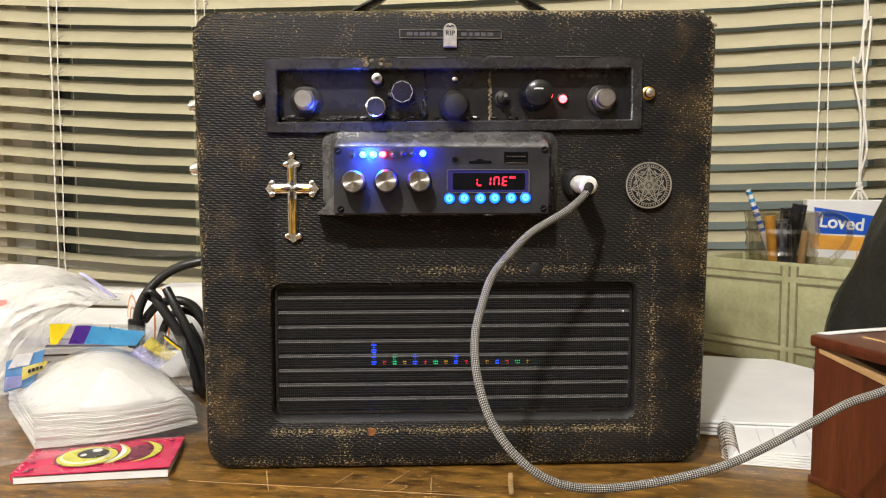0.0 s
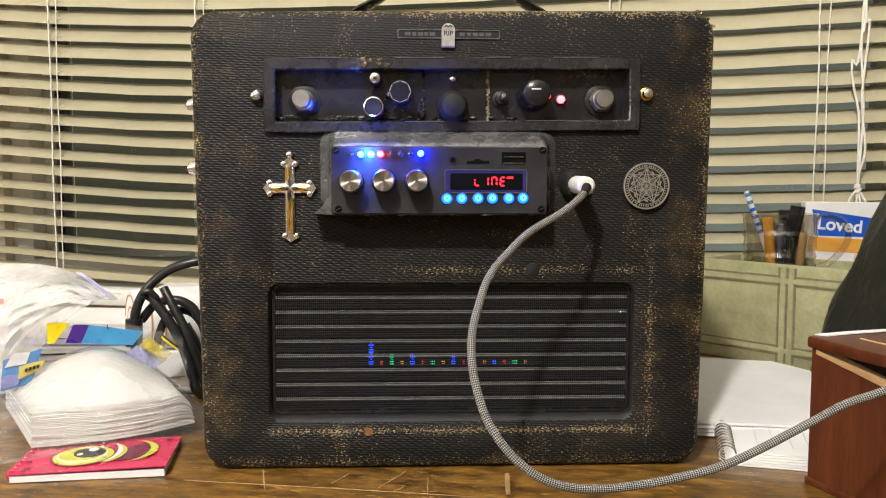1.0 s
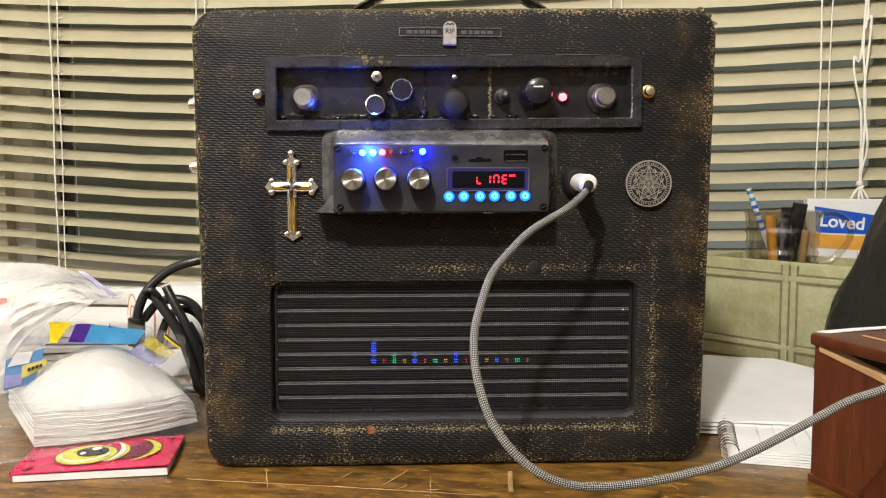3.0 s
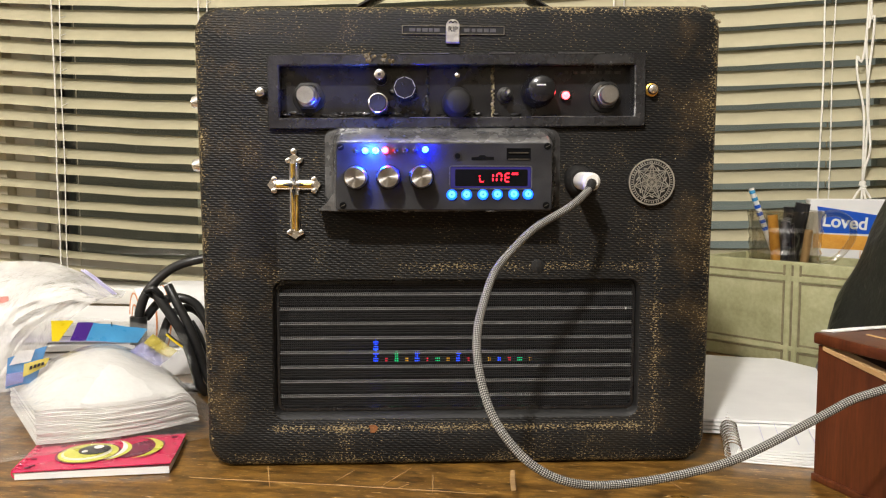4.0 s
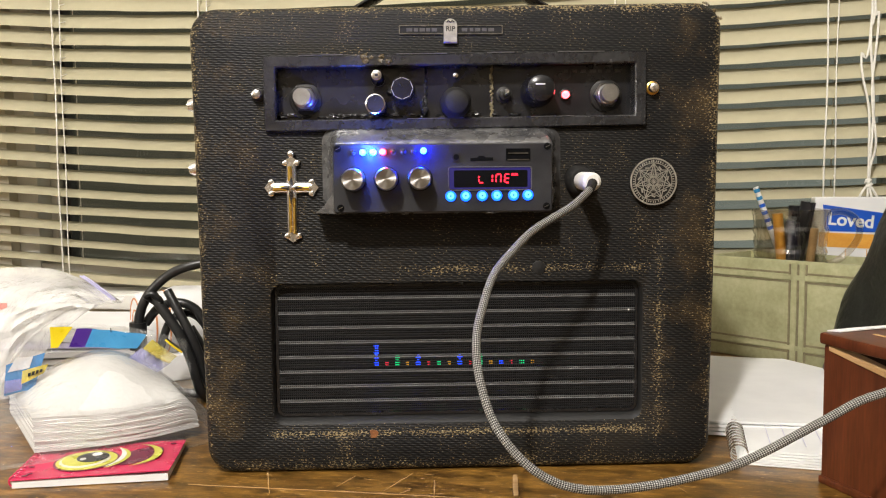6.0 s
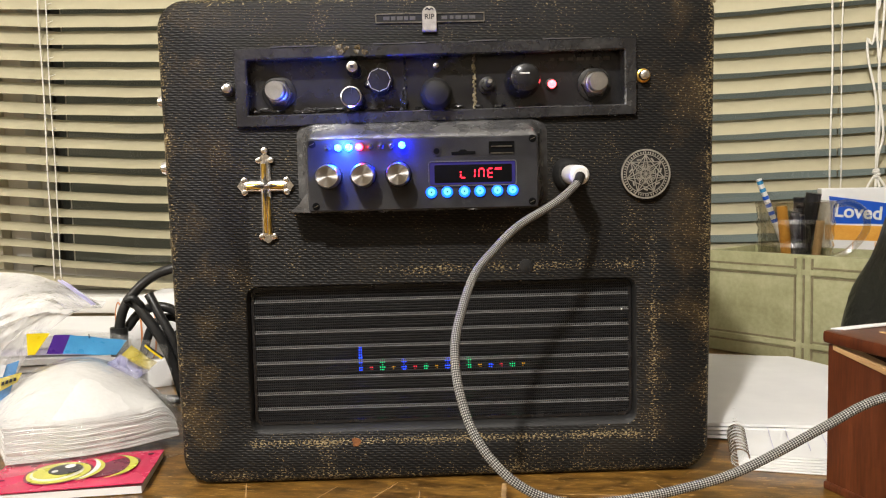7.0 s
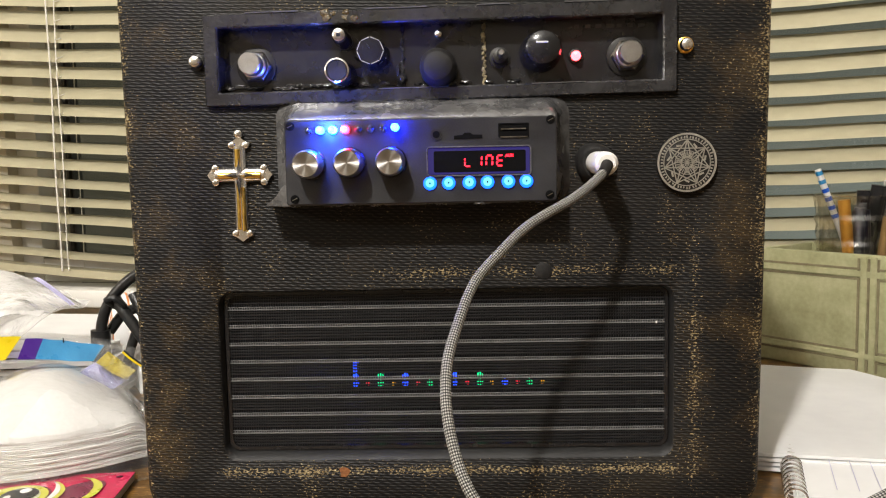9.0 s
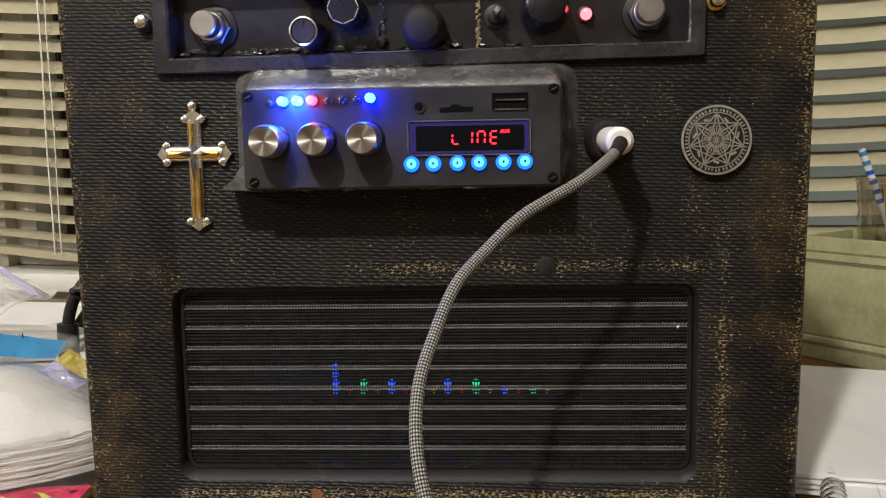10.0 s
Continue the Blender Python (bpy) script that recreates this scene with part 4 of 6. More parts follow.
# cross
CX, CZ = -0.0998, 0.1758


def fleur(cx, cz, ang, r):
    """One flared, three-pointed end of the cross."""
    pts = [(-0.0022, -0.004), (-0.0026, 0.0), (-0.0056, 0.0012), (-0.0058, 0.0026), (-0.0030, 0.0040), (0.0, 0.0062), (0.0030, 0.0040), (0.0058, 0.0026), (0.0056, 0.0012), (0.0026, 0.0), (0.0022, -0.004)]
    c, s = math.cos(ang), math.sin(ang)
    return [(cx + (x * c + y * s) * r, cz + (-x * s + y * c) * r) for x, y in pts]


def dome_bar(bm, a, b, w, y0, high, n=8):
    """A bar from a to b in the plane of x and z with a half-round face."""
    a, b = Vector(a), Vector(b)
    d = (b - a).normalized()
    side = Vector((-d.y, d.x)) * w / 2
    rings = []
    for p in (a, b):
        ring = [(p.x + side.x * math.cos(q), y0 - high * math.sin(q), p.y + side.y * math.cos(q)) for q in [math.pi * k / n for k in range(n + 1)]]
        rings.append(ring + [(p.x - side.x, y0 + 0.001, p.y - side.y), (p.x + side.x, y0 + 0.001, p.y + side.y)])
    loops(bm, rings)


bm = fresh()
dome_bar(bm, (CX, 0.1480), (CX, 0.1900), 0.0066, -0.0006, 0.0026)
dome_bar(bm, (CX - 0.0120, CZ), (CX + 0.0120, CZ), 0.0070, -0.0006, 0.0025)
for cx, cz, ang in ((CX, 0.1890, 0), (CX + 0.0105, CZ, math.pi / 2), (CX - 0.0105, CZ, -math.pi / 2), (CX + 0.0004, 0.1485, math.pi)):
    slab(bm, fleur(cx, cz, ang, 0.95), 0.0, -0.0022, 0.0006)
    c, q = math.cos(ang), math.sin(ang)
    for e in (-1, 1):
        lump(bm, (cx + (e * 0.0036 * c + 0.0016 * q) * 0.95, -0.0022, cz + (-e * 0.0036 * q + 0.0016 * c) * 0.95), 0.0018, 1, (1, 0.35, 1), 0.05)
lump(bm, (CX, -0.0022, 0.1960), 0.0024, 1, (1, 0.7, 1), 0.05)
cross = part("cross_ornament", bm, CHROME, amp, "silver and gold metal cross ornament")
for a, b, w in (((CX - 0.0006, CZ + 0.004), (CX - 0.0006, 0.1885), 0.0030), ((CX - 0.0007, 0.1490), (CX - 0.0007, CZ - 0.004), 0.0022), ((CX + 0.0016, 0.1482), (CX + 0.0016, CZ - 0.006), 0.0020), ((CX - 0.0105, CZ - 0.0002), (CX - 0.003, CZ - 0.0002), 0.0036), ((CX + 0.003, CZ - 0.0002), (CX + 0.0105, CZ - 0.0002), 0.0036)):
    bm = fresh()
    dome_bar(bm, a, b, w, -0.0024, 0.0016)
    part("gold_inlay", bm, GOLD, cross, "raised yellow gold bar")
bm = fresh()
star = []
for k in range(8):
    a = math.pi * k / 4
    r = (0.0086, 0.0020)[k % 2] if k != 6 else 0.0150
    star.append(bm.verts.new((CX + r * math.cos(a), -0.0040, CZ + r * math.sin(a))))
tip, back = bm.verts.new((CX, -0.0068, CZ)), bm.verts.new((CX, -0.0025, CZ))
for k in range(8):
    bm.faces.new((star[k], star[(k + 1) % 8], tip))
    bm.faces.new((star[(k + 1) % 8], star[k], back))
part("star", bm, CHROME, cross, "pointed silver star", 5)

# medallion: pewter relief on a dark disc
MX, MZ, MR = 0.1187, 0.1778, 0.0143
bm = fresh()
turned(bm, MX, MZ, [(MR, 0.0), (MR, -0.0024), (MR - 0.0006, -0.0028)], 64)
medal = part("medallion", bm, DARK_METAL, amp, "round pewter medallion with seven-pointed star relief")
bm = fresh()
for r0, r1 in ((0.0134, 0.0143), (0.0110, 0.0114), (0.0056, 0.0059), (0.0028, 0.0032)):
    rr = [[(MX + r * math.cos(2 * math.pi * i / 64), y, MZ + r * math.sin(2 * math.pi * i / 64)) for i in range(64)] for r, y in ((r0, -0.0026), (r0, -0.0033), (r1, -0.0033), (r1, -0.0026))]
    loops(bm, rr, False, False)
part("ring", bm, PEWTER, medal, "raised pewter rings")
bm = fresh()
mr = random.Random(9)
for k in range(52):
    a = 2 * math.pi * k / 52
    r0, r1 = 0.0117, 0.0117 + mr.uniform(0.0009, 0.0015)
    bar(bm, (MX + r0 * math.cos(a), MZ + r0 * math.sin(a)), (MX + r1 * math.cos(a + mr.uniform(-0.04, 0.04)), MZ + r1 * math.sin(a)), 0.0006, -0.0026, -0.0032)
part("rim_marks", bm, PEWTER, medal, "", 0)
bm = fresh()
for step, r in ((2, 0.0110), (3, 0.0110)):
    for k in range(7):
        a, b = math.pi / 2 + 2 * math.pi * k / 7, math.pi / 2 + 2 * math.pi * (k + step) / 7
        bar(bm, (MX + r * math.cos(a), MZ + r * math.sin(a)), (MX + r * math.cos(b), MZ + r * math.sin(b)), 0.0005, -0.0026, -0.0031)
for k in range(7):
    a = math.pi / 2 + 2 * math.pi * (k + 0.5) / 7
    bar(bm, (MX + 0.0085 * math.cos(a - 0.12), MZ + 0.0085 * math.sin(a - 0.12)), (MX + 0.0095 * math.cos(a + 0.12), MZ + 0.0095 * math.sin(a + 0.12)), 0.0009, -0.0026, -0.0031)
for k in range(28):
    a = 2 * math.pi * k / 28
    bar(bm, (MX + 0.0035 * math.cos(a), MZ + 0.0035 * math.sin(a)), (MX + 0.0053 * math.cos(a), MZ + 0.0053 * math.sin(a)), 0.0004, -0.0026, -0.0031)
for k in range(6):
    a = math.pi * k / 6
    bar(bm, (MX - 0.0025 * math.cos(a), MZ - 0.0025 * math.sin(a)), (MX + 0.0025 * math.cos(a), MZ + 0.0025 * math.sin(a)), 0.0003, -0.0026, -0.0031)
part("star_relief", bm, PEWTER, medal, "raised star of straight lines", 0)

bm = fresh()
turned(bm, 0.0492, 0.1258, [(0.0042, 0.0004), (0.0041, -0.0004), (0.0034, -0.0007)], 26)
part("patch_dot", bm, RUBBER, amp, "small round black patch")
bm = fresh()
slab(bm, [(-0.0530 + (0.0024 + 0.0007 * math.sin(3 * a + 1)) * math.cos(a), 0.0240 + (0.0032 + 0.0008 * math.cos(2 * a)) * math.sin(a)) for a in [2 * math.pi * k / 16 for k in range(16)]], 0.0003, -0.0004)
part("rust_spot", bm, RUST, amp, "small brown rust spot")
for x, z, s in ((-0.1145, 0.0290, 0.0011), (-0.1160, 0.1260, 0.0012), (0.1540, 0.0860, 0.0026), (0.1545, 0.0825, 0.0016), (0.1490, 0.2780, 0.0016), (0.1320, 0.0560, 0.0010), (0.0580, 0.2805, 0.0022), (-0.1480, 0.2000, 0.0008), (0.1050, 0.0990, 0.0005)):
    bm = fresh()
    lump(bm, (x, 0.0006 if abs(x) < 0.15 and z < 0.27 else 0.0022, z), s, x * 50, (1.0, 0.5, 1.3), 0.6)
    part("paint_chip", bm, GLUE if x > 0.14 or z > 0.27 else WHITE_MARK, amp, "pale chipped spot")

cr = random.Random(21)
for k in range(16):
    a = radians(cr.uniform(10, 80))
    r = 0.0150 + cr.uniform(-0.0012, 0.0006)
    bm = fresh()
    lump(bm, (0.1455 + r * math.cos(a), cr.uniform(0.001, 0.006), 0.2695 + r * math.sin(a) + 0.001), cr.uniform(0.0006, 0.0013), k, (1.2, 0.6, 1.0), 0.7, 1)
    part("frayed_edge", bm, GLUE, amp, "torn tan corner of the covering")

# handle
for x, sgn in ((-0.078, 1), (0.082, -1)):
    bm = fresh()
    box(bm, x - 0.014, x + 0.014, 0.088, 0.112, 0.2835, 0.290, 0.003)
    part("handle_mount", bm, DARK_METAL, amp, "metal handle mount")
bm = fresh()
path = smooth_path([(-0.082, 0.1, 0.2875), (-0.066, 0.1, 0.2990), (-0.050, 0.1, 0.3080), (-0.034, 0.1, 0.3185), (-0.015, 0.1, 0.3250), (0.019, 0.1, 0.3250), (0.040, 0.1, 0.3185), (0.055, 0.1, 0.3080), (0.070, 0.1, 0.2990), (0.086, 0.1, 0.2875)], 6)
rings = []
for i, p in enumerate(path):
    d = (path[min(i + 1, len(path) - 1)] - path[max(i - 1, 0)]).normalized()
    up = Vector((0, 1, 0)).cross(d)
    up = up if up.z > 0 else -up
    w, h = 0.011, 0.0028
    rings.append([tuple(p + Vector((0, w * math.cos(a), 0)) + up * h * math.sin(a)) for a in [2 * math.pi * k / 14 for k in range(14)]])
loops(bm, rings)
part("handle", bm, SHINY_BLACK, amp, "black strap carrying handle")

# lit media module: hood, faceplate, controls
FX0, FX1, FZ0, FZ1, FY = -0.0730, 0.0538, 0.1612, 0.2006, -0.0220
bm = fresh()
hood_rings = []
for s, grow_t, grow_s, grow_b in ((0.0, 0.0115, 0.0095, 0.0010), (0.15, 0.0098, 0.0060, 0.0008), (0.35, 0.0080, 0.0032, 0.0006), (0.6, 0.0060, 0.0016, 0.0006), (0.85, 0.0030, 0.0008, 0.0006), (1.0, 0.0006, 0.0004, 0.0004)):
    y = 0.001 + (FY + 0.002 - 0.001) * s
    ring = []
    for x, z in rrect(FX0 - grow_s, FX1 + grow_s, FZ0 - grow_b, FZ1 + grow_t, 0.0030 + 0.006 * (1 - s), 8):
        q = Vector((x, y, z))
        wob = 0.0012 * noise.noise(q * 70) + 0.0007 * noise.noise(q * 210)
        ring.append((x + wob * (0.5 if s < 1 else 0), y, z + wob * (1 if 0 < s < 1 else 0)))
    hood_rings.append(ring)
loops(bm, hood_rings)
hood = part("module_hood", bm, EPOXY, amp, "smeared grey-black hood round the module", 60)
bm = fresh()
slab(bm, [(FX0 - 0.0115, FZ0 - 0.0005), (FX0 + 0.002, FZ0 - 0.0010), (FX0 + 0.001, FZ0 + 0.012), (FX0 - 0.003, FZ0 + 0.0085), (FX0 - 0.006, FZ0 + 0.0040)], 0.0, FY + 0.004, 0.002)
for k in range(18):
    lump(bm, (rng.uniform(FX0, FX1), FY + rng.uniform(0.001, 0.012), FZ0 - 0.0006), rng.uniform(0.0008, 0.0018), k, (2.0, 1, 0.5), 0.5, 1)
part("epoxy_lip", bm, EPOXY, hood, "ragged epoxy lip")["kind"] = "stuff"
bm = fresh()
fp = rrect(FX0, FX1, FZ0, FZ1, 0.0014, 4)
fp2 = rrect(FX0 + 0.0005, FX1 - 0.0005, FZ0 + 0.0005, FZ1 - 0.0005, 0.0012, 4)
loops(bm, [[(x, FY + 0.003, z) for x, z in fp], [(x, FY + 0.0005, z) for x, z in fp], [(x, FY, z) for x, z in fp2]])
face = part("faceplate", bm, PLATE_BLACK, amp, "matt black faceplate with lit display and buttons")
# screw heads near-black: the shade of their recesses is in the colour
for x, z in ((-0.0702, 0.1980), (0.0510, 0.1988), (0.0505, 0.1642), (-0.0690, 0.1640)):
    s = knob("screw", x, z, [(0.0021, FY + 0.0002), (0.0020, FY - 0.0004), (0.0012, FY - 0.0006)], NEAR_BLACK, "", face, 18)
    bm = fresh()
    bar(bm, (x - 0.0012, z - 0.0006), (x + 0.0012, z + 0.0006), 0.0004, FY - 0.0005, FY - 0.0008)
    part("slot", bm, NUT, s)
LEDS = [LED_OFF, BLUE_GLOW, CYAN_GLOW, PINK_GLOW, LED_OFF, LED_OFF, LED_OFF, BLUE_GLOW]
for k, m in enumerate(LEDS):
    x, z = -0.0615 + k * 0.00580, 0.1957 + k * 0.00012
    s = knob("led_socket", x, z, [(0.0026, FY + 0.0001), (0.0026, FY - 0.0004), (0.0020, FY - 0.0005)], DARK_METAL, "", face, 20)
    knob("led", x, z, [(0.0018, FY), (0.0018, FY - 0.0050), (0.0012, FY - 0.0062), (0.0004, FY - 0.0066)] if m is not LED_OFF else [(0.0017, FY), (0.0017, FY - 0.0006), (0.0010, FY - 0.0013), (0.0003, FY - 0.0015)], m, "unlit clear lamp" if m is LED_OFF else "brightly lit lamp", s, 18)
    if m is not LED_OFF:
        knob("core", x, z, [(0.0016, FY - 0.0058), (0.0015, FY - 0.0068), (0.0007, FY - 0.0075), (0.0002, FY - 0.0077)], PINK_CORE if m is PINK_GLOW else BLUE_CORE, "pale glowing tip", s, 16)


def ridged(a, k):
    return 1 + (0.012 * math.cos(40 * a) if 1 <= k <= 2 else 0)


for x, z in ((-0.0612, 0.1803), (-0.0424, 0.1806), (-0.0232, 0.1808)):
    s = knob("volume_knob", x, z, [(0.0074, FY), (0.0074, FY - 0.0012), (0.0068, FY - 0.0020)], SHINY_BLACK, "spun aluminium knob", face, 40)
    knob("body", x, z, [(0.0066, FY - 0.001), (0.0066, FY - 0.004), (0.0064, FY - 0.0118), (0.0059, FY - 0.0130)], STEEL, "ridged metal side", s, 80, ridged)
    bm = fresh()
    turned(bm, 0, 0, [(0.0060, 0.0004), (0.0057, -0.0003), (0.0030, -0.0001), (0.0003, 0.0001)], 48)
    part("cap", bm, SPUN, s, "spun metal cap", 60).location = (x, FY - 0.0131, z)

DX0, DX1, DZ0, DZ1 = -0.0068, 0.0420, 0.1735, 0.1874
bm = fresh()
a, b = rrect(DX0, DX1, DZ0, DZ1, 0.0016, 4), rrect(DX0 + 0.0005, DX1 - 0.0005, DZ0 + 0.0005, DZ1 - 0.0005, 0.0010, 4)
loops(bm, [[(x, FY, z) for x, z in a], [(x, FY - 0.0010, z) for x, z in a], [(x, FY - 0.0010, z) for x, z in b], [(x, FY - 0.0001, z) for x, z in b]], False, False)
disp = part("display", bm, BEZEL, face, "lit red segment display in a black bezel")
bm = fresh()
a, b = rrect(DX0 + 0.0008, DX1 - 0.0008, DZ0 + 0.0008, DZ1 - 0.0008, 0.0010, 4), rrect(DX0 + 0.0034, DX1 - 0.0026, DZ0 + 0.0018, DZ1 - 0.0022, 0.0008, 4)
loops(bm, [[(x, FY - 0.0003, z) for x, z in a], [(x, FY - 0.0003, z) for x, z in b]], False, False)
part("backlight", bm, BACKLIGHT, disp, "violet edge glow", 0)
bm = fresh()
slab(bm, b, FY, FY - 0.0004)
part("screen", bm, NEAR_BLACK, disp, "black glossy screen", 0)
SEG = {"L": "ed f", "I": "bc", "n": "abcef", "E": "adefg"}
for k, ch in enumerate("LInE"):
    bm = fresh()
    x0, z0, w, h = 0.0110 + k * 0.0050, 0.1780, 0.0028, 0.0048
    mid = z0 + h / 2
    lean = 0.04
    spots = {"a": ((x0, z0 + h), (x0 + w, z0 + h)), "d": ((x0, z0), (x0 + w, z0)), "g": ((x0, mid), (x0 + w, mid)), "f": ((x0, mid), (x0, z0 + h)), "e": ((x0, z0), (x0, mid)), "b": ((x0 + w, mid), (x0 + w, z0 + h)), "c": ((x0 + w, z0), (x0 + w, mid))}
    for key in SEG[ch].replace(" ", ""):
        if ch == "L" and key == "f":
            continue
        (xa, za), (xb, zb) = spots[key]
        p, q = Vector((xa + lean * (za - z0), za)), Vector((xb + lean * (zb - z0), zb))
        d = (q - p).normalized() * 0.00040
        bar(bm, tuple(p + d), tuple(q - d), 0.00064, FY - 0.0004, FY - 0.0007)
    if ch == "L":
        p = Vector((x0 + lean * h / 2, mid))
        bar(bm, (x0, mid + 0.0004), (x0 + 0.0002, z0 + h - 0.0012), 0.00064, FY - 0.0004, FY - 0.0007)
    part("digit", bm, SEGMENT_GLOW, disp, "glowing red letter " + ch.upper(), 0)
lettering("sign", "AUX", 0.0018, Matrix.Translation((0.0318, FY - 0.0006, 0.1826)) @ pose(0, 0, 0, 90), SEGMENT_GLOW, disp, 0.0001, "glowing red letters AUX", 0.00006)
for x in (-0.0053, 0.0034, 0.0130, 0.0215, 0.0312, 0.0396):
    s = knob("button", x, 0.1703 + 0.01 * (x + 0.005) * 0.8, [(0.0031, FY + 0.0002), (0.0031, FY - 0.0008), (0.0026, FY - 0.0014), (0.0016, FY - 0.0016)], BUTTON_GLOW, "round button glowing cyan blue", face, 24)
    knob("core", x, 0.1705 + 0.01 * (x + 0.005) * 0.8, [(0.0020, FY - 0.0014), (0.0019, FY - 0.0018), (0.0008, FY - 0.0019)], BUTTON_CORE, "", s, 18)
    bm = fresh()
    lump(bm, (x, FY - 0.0019, 0.1705 + 0.01 * (x + 0.005) * 0.8), 0.0005, x * 99, (1, 0.5, 1.3), 0.4, 1)
    part("symbol", bm, INK, s)
# socket hole, card slot and port: near-black faces painted for their shaded depth
j = knob("aux_socket", -0.0020, 0.1929, [(0.0027, FY + 0.0001), (0.0027, FY - 0.0006), (0.0020, FY - 0.0006)], DARK_METAL, "small audio socket", face, 24)
knob("hole", -0.0020, 0.1929, [(0.0018, FY - 0.0003), (0.0016, FY - 0.0008)], NEAR_BLACK, "", j, 20)
bm = fresh()
slab(bm, [(0.0062, 0.1905), (0.0194, 0.1908), (0.0194, 0.1925), (0.0150, 0.1926), (0.0138, 0.1935), (0.0112, 0.1935), (0.0102, 0.1925), (0.0062, 0.1922)], FY + 0.001, FY - 0.0003)
part("card_slot", bm, NEAR_BLACK, face, "dark memory card slot", 0)
bm = fresh()
a, b = rrect(0.0268, 0.0410, 0.1910, 0.1976, 0.0004, 2), rrect(0.0276, 0.0402, 0.1918, 0.1970, 0.0003, 2)
loops(bm, [[(x, FY, z) for x, z in a], [(x, FY - 0.0004, z) for x, z in a], [(x, FY - 0.0004, z) for x, z in b], [(x, FY - 0.0001, z) for x, z in b]], False, True)
usb = part("usb_port", bm, NEAR_BLACK, face, "dark rectangular port", 0)
bm = fresh()
box(bm, 0.0282, 0.0396, FY - 0.0010, FY - 0.0002, 0.1946, 0.1952)
box(bm, 0.0278, 0.0404, FY - 0.0008, FY - 0.0002, 0.1909, 0.1915)
part("tongue", bm, NUT, usb, "", 0)

# input socket
j = knob("input_socket", 0.0745, 0.1785, [(0.0100, 0.001), (0.0096, -0.003), (0.0080, -0.0065), (0.0068, -0.0075)], RUBBER, "black collar of the input socket", amp, 36, lambda a, k: 1 + 0.04 * math.sin(3 * a + 1))

# ---- braided instrument cable, plugged in ----
cable = thing("instrument_cable", "grey braided cable with a white plug, plugged into the amplifier", "cable", (0.0745, -0.0075, 0.1785))
INV = cable.matrix_world.inverted()


def in_cable(pts):
    return [INV @ Vector(p) for p in pts]


bm = fresh()
tube(bm, in_cable([(0.0745, -0.006, 0.1785), (0.0752, -0.020, 0.1783), (0.0757, -0.031, 0.1780)]), lambda s: 0.0054 if s < 0.93 else 0.0054 - (s - 0.93) * 0.02, 28, 6)
part("plug_sleeve", bm, WHITE_PLASTIC, cable, "white plastic plug sleeve")
PATH3 = [(0.0757, -0.0310, 0.1775), (0.0715, -0.0390, 0.1728), (0.059, -0.050, 0.164), (0.038, -0.062, 0.153), (0.025, -0.070, 0.142), (0.014, -0.082, 0.131), (0.007, -0.095, 0.116), (0.003, -0.107, 0.103), (0.003, -0.118, 0.088), (0.007, -0.128, 0.072), (0.013, -0.135, 0.061),
         (0.022, -0.140, 0.051), (0.032, -0.142, 0.044), (0.043, -0.142, 0.0395), (0.057, -0.140, 0.0370), (0.076, -0.137, 0.037), (0.099, -0.135, 0.040), (0.127, -0.133, 0.047), (0.164, -0.130, 0.064), (0.183, -0.130, 0.074), (0.201, -0.130, 0.080), (0.25, -0.135, 0.100), (0.34, -0.16, 0.10), (0.48, -0.20, 0.03), (0.56, -0.21, 0.0042), (0.70, -0.20, 0.0042)]
full = smooth_path(PATH3, 7)
bm = fresh()
tube(bm, in_cable(full), 0.00210, 16, 1)
part("sleeve", bm, BRAID, cable, "grey and black braided sleeve", 0)
bm = fresh()
tube(bm, in_cable(full[:7]), lambda s: 0.0028 - 0.0003 * s, 14, 1)
part("strain_relief", bm, RUBBER, cable, "black strain relief")

# ---- right of the amplifier ----
def sheet(bm, nx, ny, fn, thick, up=Vector((0, 0, 1))):
    """A bent sheet with thickness: fn(s, t) gives the upper surface."""
    top = [[bm.verts.new(fn(i / nx, k / ny)) for i in range(nx + 1)] for k in range(ny + 1)]
    low = [[bm.verts.new(Vector(fn(i / nx, k / ny)) - up * thick) for i in range(nx + 1)] for k in range(ny + 1)]
    for k in range(ny):
        for i in range(nx):
            bm.faces.new((top[k][i], top[k][i + 1], top[k + 1][i + 1], top[k + 1][i]))
            bm.faces.new((low[k][i], low[k + 1][i], low[k + 1][i + 1], low[k][i + 1]))
    rim = [(k, 0) for k in range(ny, 0, -1)] + [(0, i) for i in range(nx)] + [(k, nx) for k in range(ny)] + [(ny, i) for i in range(nx, 0, -1)]
    for (a, b), (c, d) in zip(rim, rim[1:] + rim[:1]):
        bm.faces.new((top[a][b], top[c][d], low[c][d], low[a][b]))


# red-brown wooden box with its lid ajar
wbox = thing("wooden_box", "red-brown wooden box with its lid slightly ajar", "box", (0.2120, -0.0340, 0), -74)
# local x runs along the visible side towards the viewer, local y away to the right
for name, d in (("end_board", (0.0, 0.008, 0.008, 0.162, 0.0, 0.0820)), ("end_board", (0.232, 0.24, 0.008, 0.162, 0.0, 0.0410)), ("base_board", (0.008, 0.232, 0.008, 0.162, 0.0, 0.006))):
    bm = fresh()
    box(bm, *d, 0.0012)
    part(name, bm, RED_WOOD, wbox, "red-brown stained board")
for y in (0.0, 0.162):
    bm = fresh()
    slab(bm, [(0.0, 0.0), (0.24, 0.0), (0.24, 0.0415), (0.0, 0.0820)], y + 0.008, y)
    part("side_board", bm, RED_WOOD, wbox, "red-brown side with a slanting top edge")
bm = fresh()
box(bm, -0.001, 0.24, -0.0016, 0.0015, 0.0, 0.0045, 0.0008)
